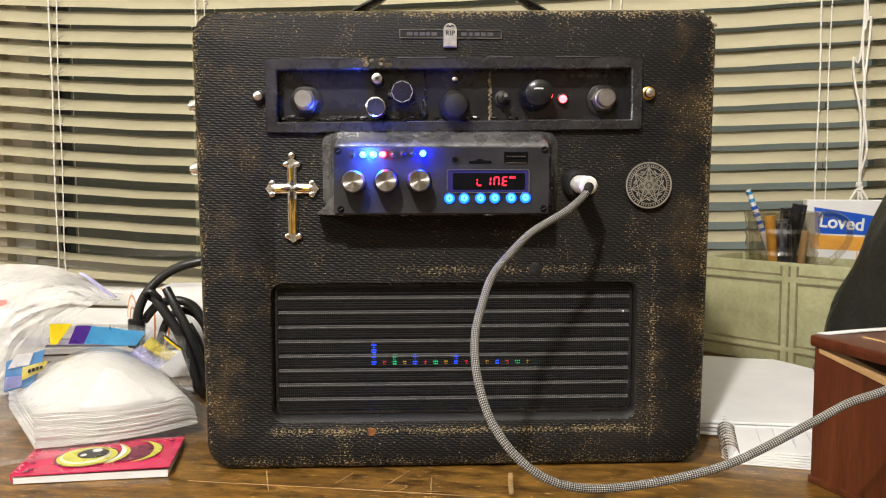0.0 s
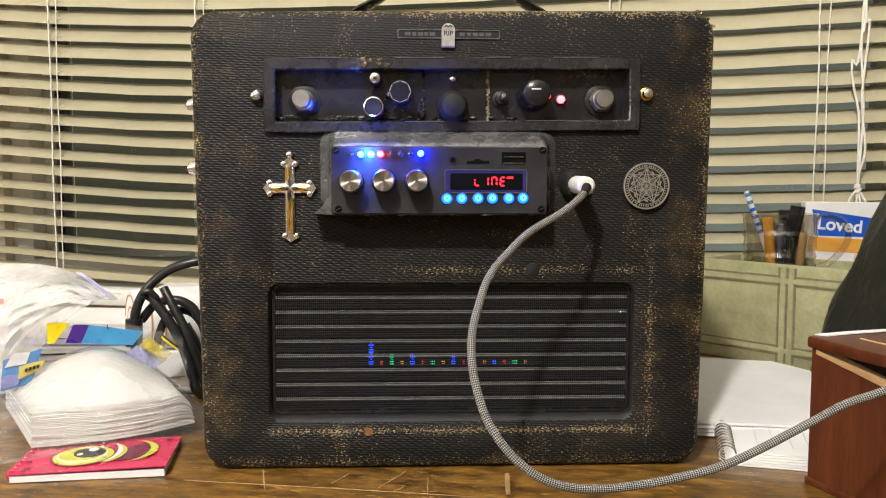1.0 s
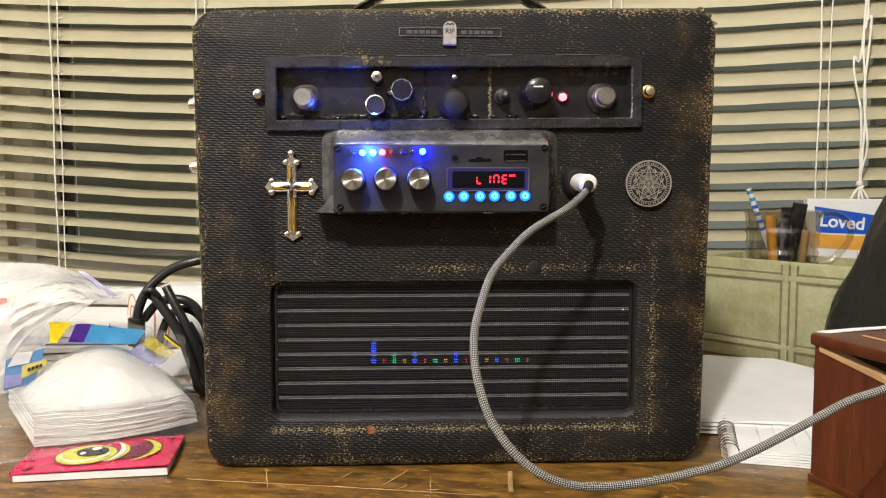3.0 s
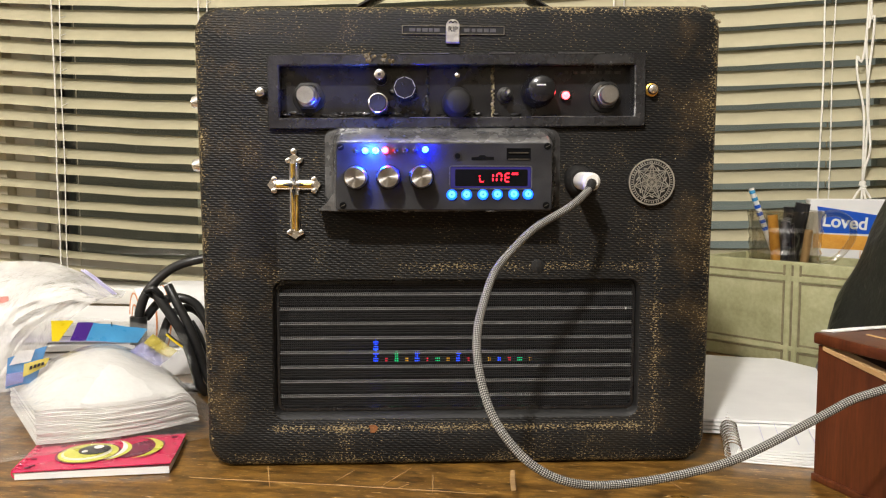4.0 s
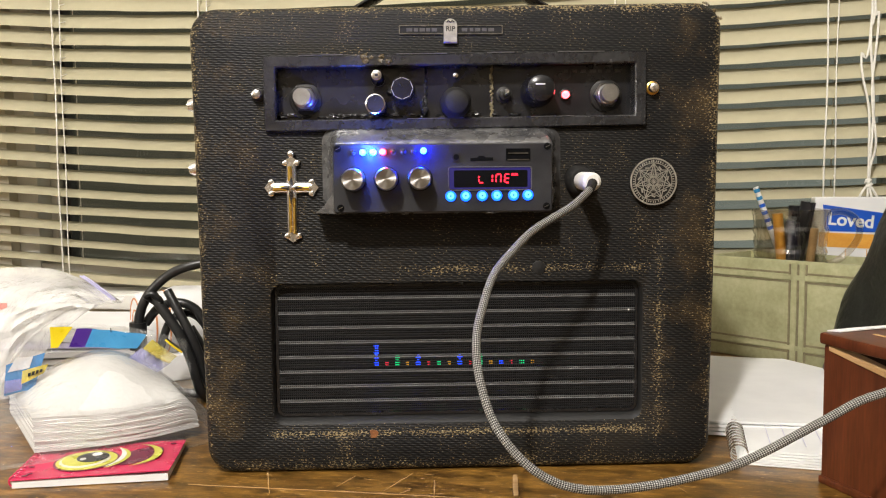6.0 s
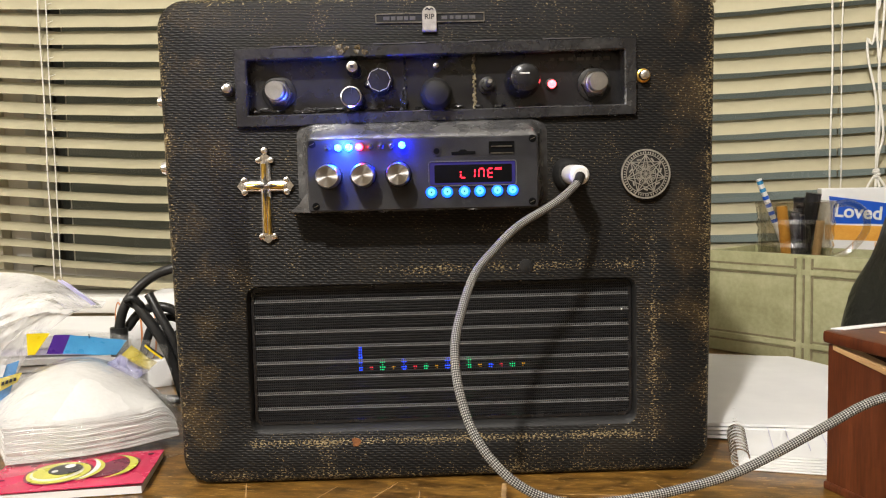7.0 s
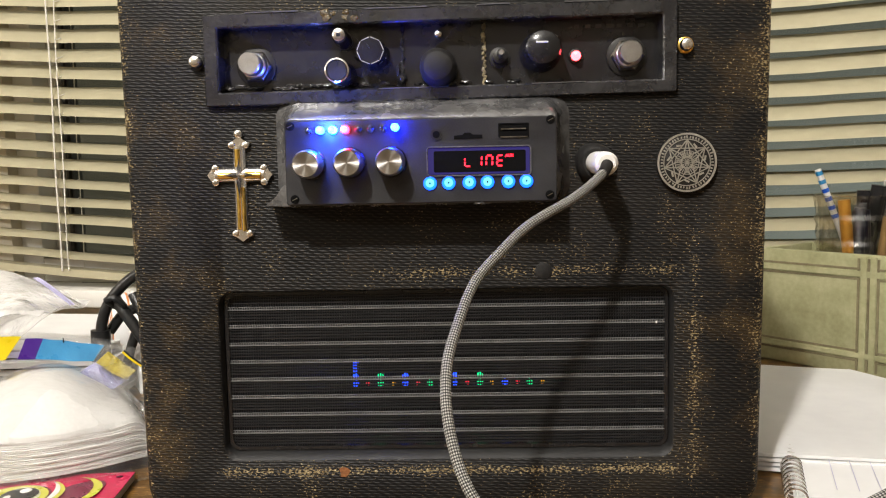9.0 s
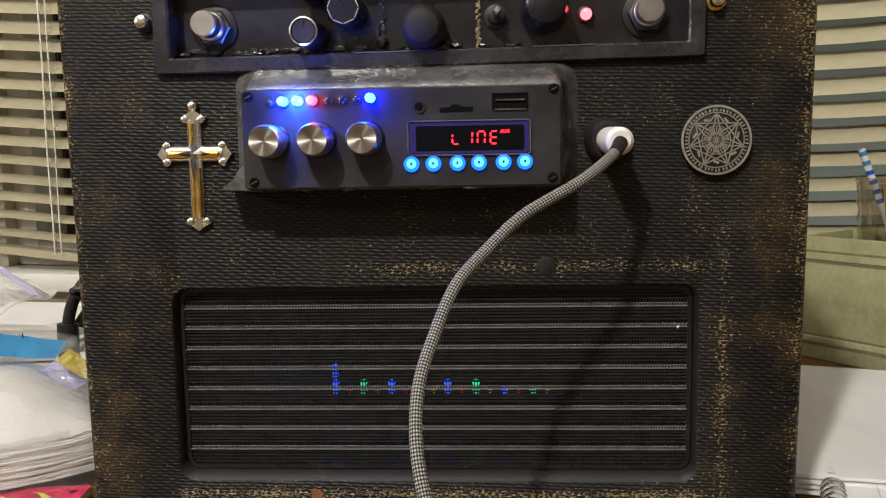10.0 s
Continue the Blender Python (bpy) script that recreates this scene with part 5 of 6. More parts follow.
part("foot_moulding", bm, RED_WOOD, wbox, "thin moulding along the foot")
bm = fresh()
slab(bm, [(0.004, 0.0795), (0.239, 0.0398), (0.239, 0.0425), (0.004, 0.0822)], 0.0076, -0.0006)
part("bare_edge", bm, RAW_WOOD, wbox, "pale bare wood edge")
bm = fresh()
box(bm, -0.003, 0.243, -0.002, 0.174, 0.0, 0.0072, 0.0018)
lid = part("lid", bm, RED_WOOD, wbox, "red-brown lid with inset lines")
lid.matrix_local = pose(0, 0, 0.0823, 0, 0.4, 0)
for y in (0.020, 0.045):
    bm = fresh()
    box(bm, 0.015, 0.23, y, y + 0.0022, 0.0068, 0.0076)
    part("inlay_line", bm, RAW_WOOD if y < 0.03 else GROOVE_BROWN, lid, "", 0)
pap = thing("paper_slip", "white paper slip lying on the wooden box", "paper", (0.2120, -0.0340, 0.0), -74)
bm = fresh()
sheet(bm, 10, 6, lambda s, t: (-0.002 + s * 0.006, 0.003 + t * 0.150 + 0.004 * s, 0.0903 + 0.0004 * math.sin(7 * t)), 0.0006)
part("sheet", bm, PAPER, pap)

# spiral notebook
nb = thing("spiral_notebook", "small white spiral notebook, open to a ruled page", "notebook", (0.1715, 0.0010, 0), -17.5)
bm = fresh()
box(bm, 0.004, 0.125, 0.0, 0.100, 0.0, 0.0012, 0.0004, 1)
part("back_cover", bm, PAPER, nb)
for k in range(5):
    bm = fresh()
    z = 0.0016 + k * 0.0013
    sheet(bm, 12, 4, lambda s, t: (0.0045 + 0.0008 * k + s * (0.118 + 0.001 * k), 0.0005 + 0.0010 * k + t * 0.098, z + 0.0011 + 0.0012 * math.sin(s * 3) * k / 5), 0.0011)
    part("page_block", bm, PAPER, nb, "white page block")
bm = fresh()
for k in range(9):
    x = 0.024 + k * 0.0105
    box(bm, x, x + 0.0003, 0.014, 0.094, 0.00925 + 0.0012 * math.sin((x - 0.008) / 0.118 * 3), 0.00945 + 0.0012 * math.sin((x - 0.008) / 0.118 * 3))
part("ruled_lines", bm, LILAC, nb, "faint ruled lines", 0)
for k in range(15):
    y = 0.004 + k * 0.0065
    bm = fresh()
    tube(bm, [(0.0045 + 0.0055 * math.cos(a), y + 0.0016 * a / 6.28, 0.0058 + 0.0058 * math.sin(a)) for a in [2 * math.pi * q / 10 for q in range(11)]], 0.00065, 6, 2)
    part("wire_loop", bm, CHROME, nb)

# stack of loose paper
pst = thing("paper_stack", "loose stack of white paper sheets with curled edge", "paper", (0.165, 0.062, 0), -14)
for k in range(4):
    bm = fresh()

    def leaf(s, t, k=k):
        x, y = s * (0.148 + 0.002 * k), t * 0.232
        cut = max(0.0, (s - 0.62) / 0.38) * max(0.0, (t - 0.45) / 0.55)
        x -= 0.060 * cut * (t ** 2)
        curl = 0.004 * s * s * math.sin(3 * t + k)
        return (x + 0.001 * k, y + 0.001 * (k % 2), 0.0022 + k * 0.0026 + max(curl, 0) + 0.0011 * math.sin(9 * t + 3 * s) * (k / 3) + 0.0011)

    sheet(bm, 16, 24, leaf, 0.0018)
    part("sheet", bm, PAPER, pst, "white paper sheets")

# green planter box
BX, BY, BT = 0.2738, 0.3598, -52.0
gb = thing("planter_box", "distressed sage green wooden box with grooved panels", "box", (BX, BY, 0), BT)
GL, GD, GH, TH = 0.205, 0.086, 0.100, 0.007
for name, d in (("front_board", (0, GL, 0, TH, 0, GH)), ("back_board", (0, GL, GD - TH, GD, 0, GH)), ("end_board", (0, TH, TH, GD - TH, 0, GH)), ("end_board", (GL - TH, GL, TH, GD - TH, 0, GH)), ("base_board", (TH, GL - TH, TH, GD - TH, 0.004, 0.010))):
    bm = fresh()
    box(bm, *d, 0.0014)
    part(name, bm, GREEN_PAINT, gb)
for z in (0.0885, 0.0800, 0.0205, 0.0125):
    bm = fresh()
    box(bm, 0.004, GL - 0.004, -0.0005, 0.0006, z - 0.0009, z + 0.0009)
    part("groove", bm, GROOVE_BROWN, gb, "worn brown groove", 0)
for x0 in (0.094, 0.184):
    for x in (x0, x0 + 0.0085, x0 + 0.0165):
        bm = fresh()
        box(bm, x - 0.0009, x + 0.0009, -0.0009, 0.0006, 0.004, GH - 0.003)
        part("groove", bm, GROOVE_BROWN, gb, "worn brown groove", 0)
    bm = fresh()
    box(bm, x0 + 0.0018, x0 + 0.0072, -0.0016, 0.0004, 0.002, GH - 0.001, 0.0006, 1)
    box(bm, x0 + 0.0098, x0 + 0.0152, -0.0016, 0.0004, 0.002, GH - 0.001, 0.0006, 1)
    part("strap_moulding", bm, GREEN_PAINT, gb, "raised double moulding")
for z0, z1 in ((0.0815, 0.0870), (0.0140, 0.0190)):
    bm = fresh()
    box(bm, 0.002, GL - 0.002, -0.0012, 0.0003, z0, z1, 0.0005, 1)
    part("band_moulding", bm, GREEN_PAINT, gb, "raised cross moulding")

M_BOX = gb.matrix_world


def in_box(x, y, z):
    return tuple(M_BOX @ Vector((x, y, z)))


# glass mug with pens
mx, my, mz = in_box(0.070, 0.0432, 0.0101)
mug = thing("glass_mug", "clear glass jar mug holding pens", "mug", (mx, my, mz))
bm = fresh()
turned(bm, 0, 0, [(0.029, 0.0), (0.034, 0.004), (0.0350, 0.030), (0.0350, 0.086), (0.0335, 0.091), (0.0352, 0.095), (0.0335, 0.099), (0.0350, 0.104), (0.0345, 0.112), (0.0365, 0.117), (0.0345, 0.121), (0.0362, 0.131), (0.0372, 0.1345), (0.0366, 0.1372), (0.0345, 0.1365), (0.0322, 0.121), (0.0312, 0.104), (0.0318, 0.086), (0.0316, 0.010), (0.020, 0.007)], 44, None, False)
part("jar", bm, JAR_GLASS, mug, "clear glass jar").visible_shadow = False
bm = fresh()
tube(bm, [(0.0345, -0.006, 0.1335), (0.049, -0.009, 0.1345), (0.061, -0.011, 0.127), (0.0645, -0.012, 0.113), (0.058, -0.011, 0.099), (0.046, -0.009, 0.087), (0.0340, -0.006, 0.082)], 0.0034, 12, 6)
part("handle", bm, JAR_GLASS, mug, "curved glass handle").visible_shadow = False


def pen(name, foot, tip, r, material, label, cap=None):
    f, t = Vector((mx, my, mz)) + Vector(foot), Vector((mx, my, mz)) + Vector(tip)
    ob = thing(name, label, "pen", tuple(f))
    d = t - f
    bm = fresh()
    tube(bm, [Vector((0, 0, 0)), d * 0.04, d * 0.08, d * 0.75, d * 0.98, d], lambda s: r * (0.35 if s < 0.02 else 1 if s < 0.97 else 0.75), 14, 3)
    part("barrel", bm, material, ob)
    if cap:
        bm = fresh()
        tube(bm, [d * 0.72, d * 0.80, d * 1.005], r * 1.16, 14, 3)
        part("cap", bm, cap, ob)
        bm = fresh()
        n = Vector((0, -1, 0)) * r * 1.4
        tube(bm, [d * 0.99 + n, d * 0.9 + n * 1.1, d * 0.78 + n], r * 0.22, 6, 3)
        part("clip", bm, cap, ob)
    return ob


p = pen("paper_straw", (0.020, -0.002, 0.012), (-0.0375, -0.004, 0.1590), 0.0028, WHITE_PLASTIC, "blue and white striped straw in the jar")
dd = Vector((-0.0575, -0.002, 0.1470))
for k in range(6):
    a = dd * (0.72 + 0.05 * k)
    bm = fresh()
    tube(bm, [a, a + dd * 0.022], 0.0030, 12, 2)
    part("stripe", bm, SKY_BLUE if k > 3 else BANNER_BLUE, p, "blue stripe")
pen("orange_marker", (-0.004, -0.010, 0.008), (-0.0180, -0.0110, 0.1330), 0.0050, ORANGE, "orange marker pen in the jar")
pen("dark_pen", (0.004, -0.008, 0.008), (-0.006, -0.018, 0.1240), 0.0060, NAVY, "thick dark navy marker in the jar", NAVY)
pen("dark_pen", (-0.004, -0.012, 0.008), (-0.010, -0.0235, 0.1270), 0.0042, NAVY, "slim dark navy pen in the jar")
pen("black_marker", (-0.002, 0.008, 0.008), (0.0150, -0.006, 0.1440), 0.0062, INK, "black capped marker in the jar", INK)
pen("black_marker", (0.006, 0.010, 0.008), (0.0060, 0.004, 0.1400), 0.0052, INK, "black capped marker in the jar", INK)
pen("brush", (0.012, 0.000, 0.008), (0.0200, -0.010, 0.1180), 0.0040, RAW_WOOD, "wooden-handled brush in the jar")

# printed carton
car = thing("printed_carton", "white carton with a blue banner reading Loved and orange print", "carton", (0.4357, 0.350, 0), -14)
CW, CH = 0.0947, 0.1582
bm = fresh()
box(bm, -CW / 2, CW / 2, 0, 0.020, 0, CH, 0.0008, 1)
part("box", bm, PAPER, car, "white card box")
bm = fresh()
slab(bm, [(-CW / 2 + 0.0075, CH - 0.0075), (-CW / 2 + 0.0108, CH - 0.035), (CW / 2 - 0.0086, CH - 0.0366), (CW / 2 - 0.0005, CH - 0.0205)], 0, -0.0004)
part("banner", bm, BANNER_BLUE, car, "bright blue banner", 0)
bm = fresh()
slab(bm, [(-CW / 2 + 0.0043, CH - 0.0361), (-CW / 2 + 0.0043, CH - 0.0510), (CW / 2 - 0.0005, CH - 0.0545), (CW / 2 - 0.0005, CH - 0.0398)], 0, -0.0003)
part("print_band", bm, ORANGE, car, "orange picture band", 0)
bm = fresh()
for k in range(3):
    box(bm, -CW / 2 + 0.030 + k * 0.0205, -CW / 2 + 0.0307 + k * 0.0205, -0.0003, 0.0001, CH - 0.080, CH - 0.0535)
part("print_rule", bm, ORANGE, car, "", 0)
lettering("lettering", "Loved", 0.0182, Matrix.Translation((-0.0125, -0.0005, CH - 0.0243)) @ pose(0, 0, 0, 90, 5, 0), WHITE_MARK, car, 0.0001, "white letters Loved", 0.00042)

# black vinyl bag slumped beside the box
bag = thing("black_bag", "slumped black vinyl bag with a zip", "bag", (0.466, 0.165, 0.0), 0)
bm = fresh()
rings = []
for k in range(27):
    s = k / 26
    ring = []
    for i in range(56):
        a = 2 * math.pi * i / 56
        ca, sa = math.cos(a), math.sin(a)
        rx = (0.154 - 0.092 * s) * (1 if s > 0.06 else 0.85 + 2.5 * s)
        ry = (0.105 - 0.060 * s)
        fold = 1 + 0.045 * math.sin(5 * a + 4 * s) * (0.4 + s) + 0.06 * noise.noise(Vector((ca * 2.2, sa * 2.2, s * 4.5)))
        q = 1 - max(0.0, (s - 0.9) / 0.1) ** 2 * 0.5
        ring.append((rx * ca * fold * q + 0.0 * s, ry * sa * fold * q + 0.03 * s, 0.001 + 0.225 * s))
    rings.append(ring)
loops(bm, rings)
part("shell", bm, BLACK_VINYL, bag, "black crinkled vinyl", 60)
bm = fresh()
lump(bm, (-0.0335, -0.062, 0.128), 0.006, 2, (0.7, 0.6, 1.5), 0.2)
part("buckle", bm, SHINY_BLACK, bag, "black plastic buckle")

# ---- left of the amplifier ----
# small pink notebook with a printed picture
pk = thing("pink_notepad", "small pink notepad with printed yellow-green shapes, under the napkins", "notepad", (-0.2660, -0.0200, 0), 6.0)
PW, PH = 0.0910, 0.066
bm = fresh()
sheet(bm, 8, 8, lambda s, t: (0.001 + s * (PW - 0.002), 0.001 + t * PH, 0.0048), 0.0042)
part("page_block", bm, PAPER, pk, "white page block")
bm = fresh()
sheet(bm, 8, 8, lambda s, t: (s * PW, t * PH, 0.0058 + 0.0016 * s * (1 - t) ** 2), 0.0005)
part("cover", bm, PINK, pk, "glossy pink-red cover")


def cover_z(x, y):
    return 0.0061 + 0.0016 * (x / PW) * (1 - y / PH) ** 2


def decal(name, pts, material, lift, label=""):
    bm = fresh()
    top = [bm.verts.new((x, y, cover_z(x, y) + lift)) for x, y in pts]
    bot = [bm.verts.new((x, y, cover_z(x, y) + lift - 0.00025)) for x, y in pts]
    c = bm.verts.new((sum(p[0] for p in pts) / len(pts), sum(p[1] for p in pts) / len(pts), sum(v.co.z for v in top) / len(pts)))
    for i in range(len(pts)):
        j = (i + 1) % len(pts)
        bm.faces.new((top[i], top[j], c))
        bm.faces.new((bot[i], bot[j], top[j], top[i]))
    return part(name, bm, material, pk, label, 0)


def oval(cx, cy, rx, ry, n=28, tilt=0.0):
    c, s = math.cos(tilt), math.sin(tilt)
    return [(cx + rx * math.cos(a) * c - ry * math.sin(a) * s, cy + rx * math.cos(a) * s + ry * math.sin(a) * c) for a in [2 * math.pi * k / n for k in range(n)]]


EX, EY = 0.0365, 0.029
decal("print", oval(EX, EY, 0.0195, 0.021), PLUM, 0.0003, "dark outline")
decal("print", oval(EX, EY, 0.0180, 0.0195), LIME, 0.0006, "yellow-green oval")
decal("print", oval(EX - 0.001, EY, 0.0150, 0.0160), PALE, 0.0009)
decal("print", oval(EX - 0.002, EY + 0.001, 0.0128, 0.0135), LIME, 0.0012)
decal("print", oval(EX + 0.003, EY + 0.003, 0.0096, 0.0100), INK, 0.0015, "black oval")
decal("print", oval(EX + 0.0045, EY + 0.008, 0.0030, 0.0034), WHITE_MARK, 0.0018)
decal("print", oval(EX - 0.0020, EY - 0.0010, 0.0018, 0.0024), WHITE_MARK, 0.0018)


def crescent(cx, cy, r, w, a0, a1, n=14, ky=1.0):
    outer = [(cx + r * math.cos(a), cy + r * ky * math.sin(a)) for a in [a0 + (a1 - a0) * k / n for k in range(n + 1)]]
    inner = [(cx + (r - w * math.sin(math.pi * k / n)) * math.cos(a), cy + (r - w * math.sin(math.pi * k / n)) * ky * math.sin(a)) for k, a in [(k, a0 + (a1 - a0) * k / n) for k in range(n, -1, -1)]]
    return outer, inner


def arc_decal(cx, cy, r, w, a0, a1, material, lift, ky=1.0, label=""):
    o, i = crescent(cx, cy, r, w, a0, a1, 14, ky)
    bm = fresh()
    n = len(o)
    to = [bm.verts.new((x, y, cover_z(x, y) + lift)) for x, y in o]
    ti = [bm.verts.new((x, y, cover_z(x, y) + lift + 0.0001)) for x, y in i[::-1]]
    for k in range(n - 1):
        bm.faces.new((to[k], to[k + 1], ti[k + 1], ti[k]))
    part("print", bm, material, pk, label, 0)


arc_decal(0.0420, 0.031, 0.0200, 0.0058, -1.1, 1.1, LIME, 0.0009, 1.2, "yellow-green arc")
arc_decal(0.0390, 0.031, 0.0205, 0.0032, -1.0, 1.0, WHITE_MARK, 0.0012, 1.2)
decal("print", oval(0.0670, 0.034, 0.0110, 0.020, 28, -0.5), PLUM, 0.0003)
arc_decal(0.0625, 0.034, 0.0185, 0.0050, -1.4, 1.5, LIME, 0.0008, 1.25, "yellow-green arc")
dr = random.Random(2)
for k in range(24):
    x, y = dr.uniform(0.004, PW - 0.006), dr.uniform(0.004, 0.060)
    if (x - EX) ** 2 + (y - EY) ** 2 < 0.00052 or (0.044 < x < 0.084 and 0.012 < y < 0.060):
        continue
    decal("seed_mark", oval(x, y, 0.0020, 0.0011, 10, dr.uniform(-0.4, 0.9)), PLUM, 0.0004)
for k in range(10):
    y = 0.005 + k * 0.0061
    bm = fresh()
    tube(bm, [(0.0012 + 0.0030 * math.cos(a), y, 0.0035 + 0.0034 * math.sin(a)) for a in [2 * math.pi * q / 8 for q in range(9)]], 0.0005, 5, 2)
    part("wire_loop", bm, PINK, pk, "pink binding loop")

# stack of paper napkins
NAP = pose(-0.270, 0.025, 0, 0, 0, 31)
NAP_W, NAP_D, LAYERS = 0.106, 0.120, 20


def nap_top(k, s, t):
    """Height of layer k of the folded stack: a plump middle, thin pressed edges."""
    q = k / (LAYERS - 1)
    layer = 0.0090 + k * (0.00088 + 0.00022 * max(0.0, 1 - 3 * s))
    plump = 0.031 * q ** 1.4 * math.sin(math.pi * min(1.0, max(0.0, t * 0.92 + 0.05))) ** 0.9 * math.sin(math.pi * min(1.0, max(0.0, s))) ** 0.85
    plump -= 0.0048 * q ** 1.4 * math.sin(math.pi * 0.05) ** 0.9
    edge = (1 - t) ** 3 * q * (0.0026 * math.exp(-((s - 0.90) / 0.08) ** 2) - 0.0022 * math.exp(-((s - 0.50) / 0.26) ** 2) - 0.004 * max(0.0, (s - 0.93) / 0.07) ** 2)
    return layer + max(0.0, plump) + edge


nr = random.Random(7)
for k in range(LAYERS):
    j = [nr.uniform(-0.0006, 0.0006) for _ in range(3)]
    rag = nr.uniform(0, 6)

    def leaf(s, t, k=k, j=j, rag=rag):
        edge = 0.0004 * math.sin(7 * s + rag) + 0.00025 * math.sin(23 * s + 2 * rag)
        x = s * NAP_W + j[0] - 0.0022 * max(0.0, (s - 0.9) / 0.1) * (1 - t) * (k / 19)
        y = t * NAP_D + (j[1] + edge - 0.009 * math.sin(math.pi * s) + 0.0045 * (k / 19) * (1 - 0.5 * s)) * (1 - t)
        return (x, y, nap_top(k, s, t))

    bm = fresh()
    sheet(bm, 30, 18, leaf, 0.00080)
    e = part("paper_napkin", bm, TISSUE, None, "", 60)
    e.matrix_world = NAP
    tagged(e, "folded white paper napkin in a stack inside a bag", "napkin", "stack of napkins")


def skin(bm, nx, ny, fn):
    """A bent sheet of one thin film."""
    top = [[bm.verts.new(fn(i / nx, k / ny)) for i in range(nx + 1)] for k in range(ny + 1)]
    for k in range(ny):
        for i in range(nx):
            bm.faces.new((top[k][i], top[k][i + 1], top[k + 1][i + 1], top[k + 1][i]))


# clear plastic bag round the napkins
pb = thing("plastic_bag", "clear printed plastic bag, opened, round the napkins", "bag")


def crease(p, big=0.004, fine=0.0035):
    return big * noise.noise(Vector(p) * 22) + fine * (abs(noise.noise(Vector(p) * 55)) - 0.22)


def drape(s, t):
    """The film over the napkins: it lies on them, hangs over their front and right, and stays baggy on the left."""
    x, y = -0.040 + s * 0.172, -0.022 + t * 0.150
    u, v = x / NAP_W, y / NAP_D
    inside = nap_top(LAYERS - 1, min(1.0, max(0.0, u)), min(1.0, max(0.0, v))) + 0.0022
    past = max(-y - 0.004 - 0.009 * math.sin(math.pi * min(1, max(0, u))), (x - NAP_W - 0.001), 0.0)
    left = max(0.0, -x) / 0.040
    z = inside * max(0.0, 1 - (past / 0.011) ** 1.4) + 0.004 * left - 0.024 * left ** 2
    w = crease((x, y, z)) * (0.22 + 0.9 * left + min(1.0, past * 120))
    return tuple(NAP @ Vector((x, y, max(0.0072 if x < 0.09 else 0.001, z + w))))


bm = fresh()
skin(bm, 84, 70, drape)
part("film", bm, BAG_FILM, pb, "thin clear plastic film", 30)


def between(name, low, high, y0, y1, puff, material, label, nx=36, ny=18):
    """Film stretched between two curves in x and z, at depths y0 and y1, puffed towards the room."""
    a, b = [smooth_path([(p[0], 0, p[1]) for p in c], 12) for c in (low, high)]

    def f(s, t):
        p, q = a[min(len(a) - 1, round(s * (len(a) - 1)))], b[min(len(b) - 1, round(s * (len(b) - 1)))]
        m = p * (1 - t) + q * t
        w = crease((m.x, 0.3 * t, m.z), 0.006, 0.0035)
        return (m.x + 0.3 * w * t * (1 - t), y0 + (y1 - y0) * t - puff * math.sin(math.pi * t) + w * 1.4, m.z + w * 0.7 * math.sin(math.pi * t))

    bm = fresh()
    skin(bm, nx, ny, f)
    return part(name, bm, material, pb, label, 80)


LIP = [(-0.400, 0.010), (-0.352, 0.012), (-0.338, 0.028), (-0.3226, 0.0557), (-0.302, 0.074), (-0.283, 0.0855), (-0.2665, 0.0868)]
RIM = [(-0.430, 0.108), (-0.380, 0.112), (-0.345, 0.1140), (-0.318, 0.1135), (-0.300, 0.1095), (-0.283, 0.1010), (-0.2655, 0.0875)]
between("mouth", LIP, RIM, 0.130, 0.165, 0.022, BAG_MOUTH, "raised milky mouth of the bag")
between("mouth", [(x + 0.004, z - 0.004) for x, z in LIP], [(x - 0.002, z - 0.003) for x, z in RIM], 0.175, 0.178, -0.012, BAG_MOUTH, "far side of the bag mouth")
bm = fresh()
tube(bm, [(x, 0.1295 + 0.003 * math.sin(k * 2.1), z) for k, (x, z) in enumerate(LIP[2:])], 0.0006, 6, 8)
part("lip", bm, BAG_MOUTH, pb, "bright folded edge of the film")
for off in (0.0, 0.0022):
    bm = fresh()
    tube(bm, [(-0.2895 + off, 0.1640, 0.1065), (-0.283 + off, 0.1635, 0.1025), (-0.274 + off, 0.1640, 0.0950), (-0.2650 + off, 0.1645, 0.0870)], 0.0009, 8, 5)
    part("zip_strip", bm, LILAC, pb, "pale violet zip strip")
# gusset on the right of the napkins, and the printed panel standing behind them
between("gusset", [(-0.2290, 0.0385), (-0.2080, 0.0300), (-0.1840, 0.0240)], [(-0.2310, 0.0655), (-0.2160, 0.0650), (-0.1990, 0.0615)], 0.098, 0.128, 0.004, BAG_FILM, "hazy side gusset", 20, 14)
between("back_panel", [(-0.3060, 0.0500), (-0.2800, 0.0520), (-0.2300, 0.0490)], [(-0.3020, 0.0735), (-0.2700, 0.0722), (-0.2270, 0.0665)], 0.1345, 0.1380, 0.0, BAG_FILM, "printed panel of the bag", 24, 10)


def patch(pts, y, material, label, nx=10, ny=5, lean=0.0):
    """A printed patch between four corners in x and z, gently crumpled."""
    a, b, c, d = [Vector((x, y, z)) for x, z in pts]

    def f(s, t):
        p = (a * (1 - s) + b * s) * (1 - t) + (d * (1 - s) + c * s) * t
        w = 0.0012 * noise.noise(p * 70)
        return (p.x, p.y + w + lean * t, p.z + 0.5 * w)

    bm = fresh()
    sheet(bm, nx, ny, f, 0.0003, Vector((0, -1, 0)))
    part("printed_patch", bm, material, pb, label, 80)


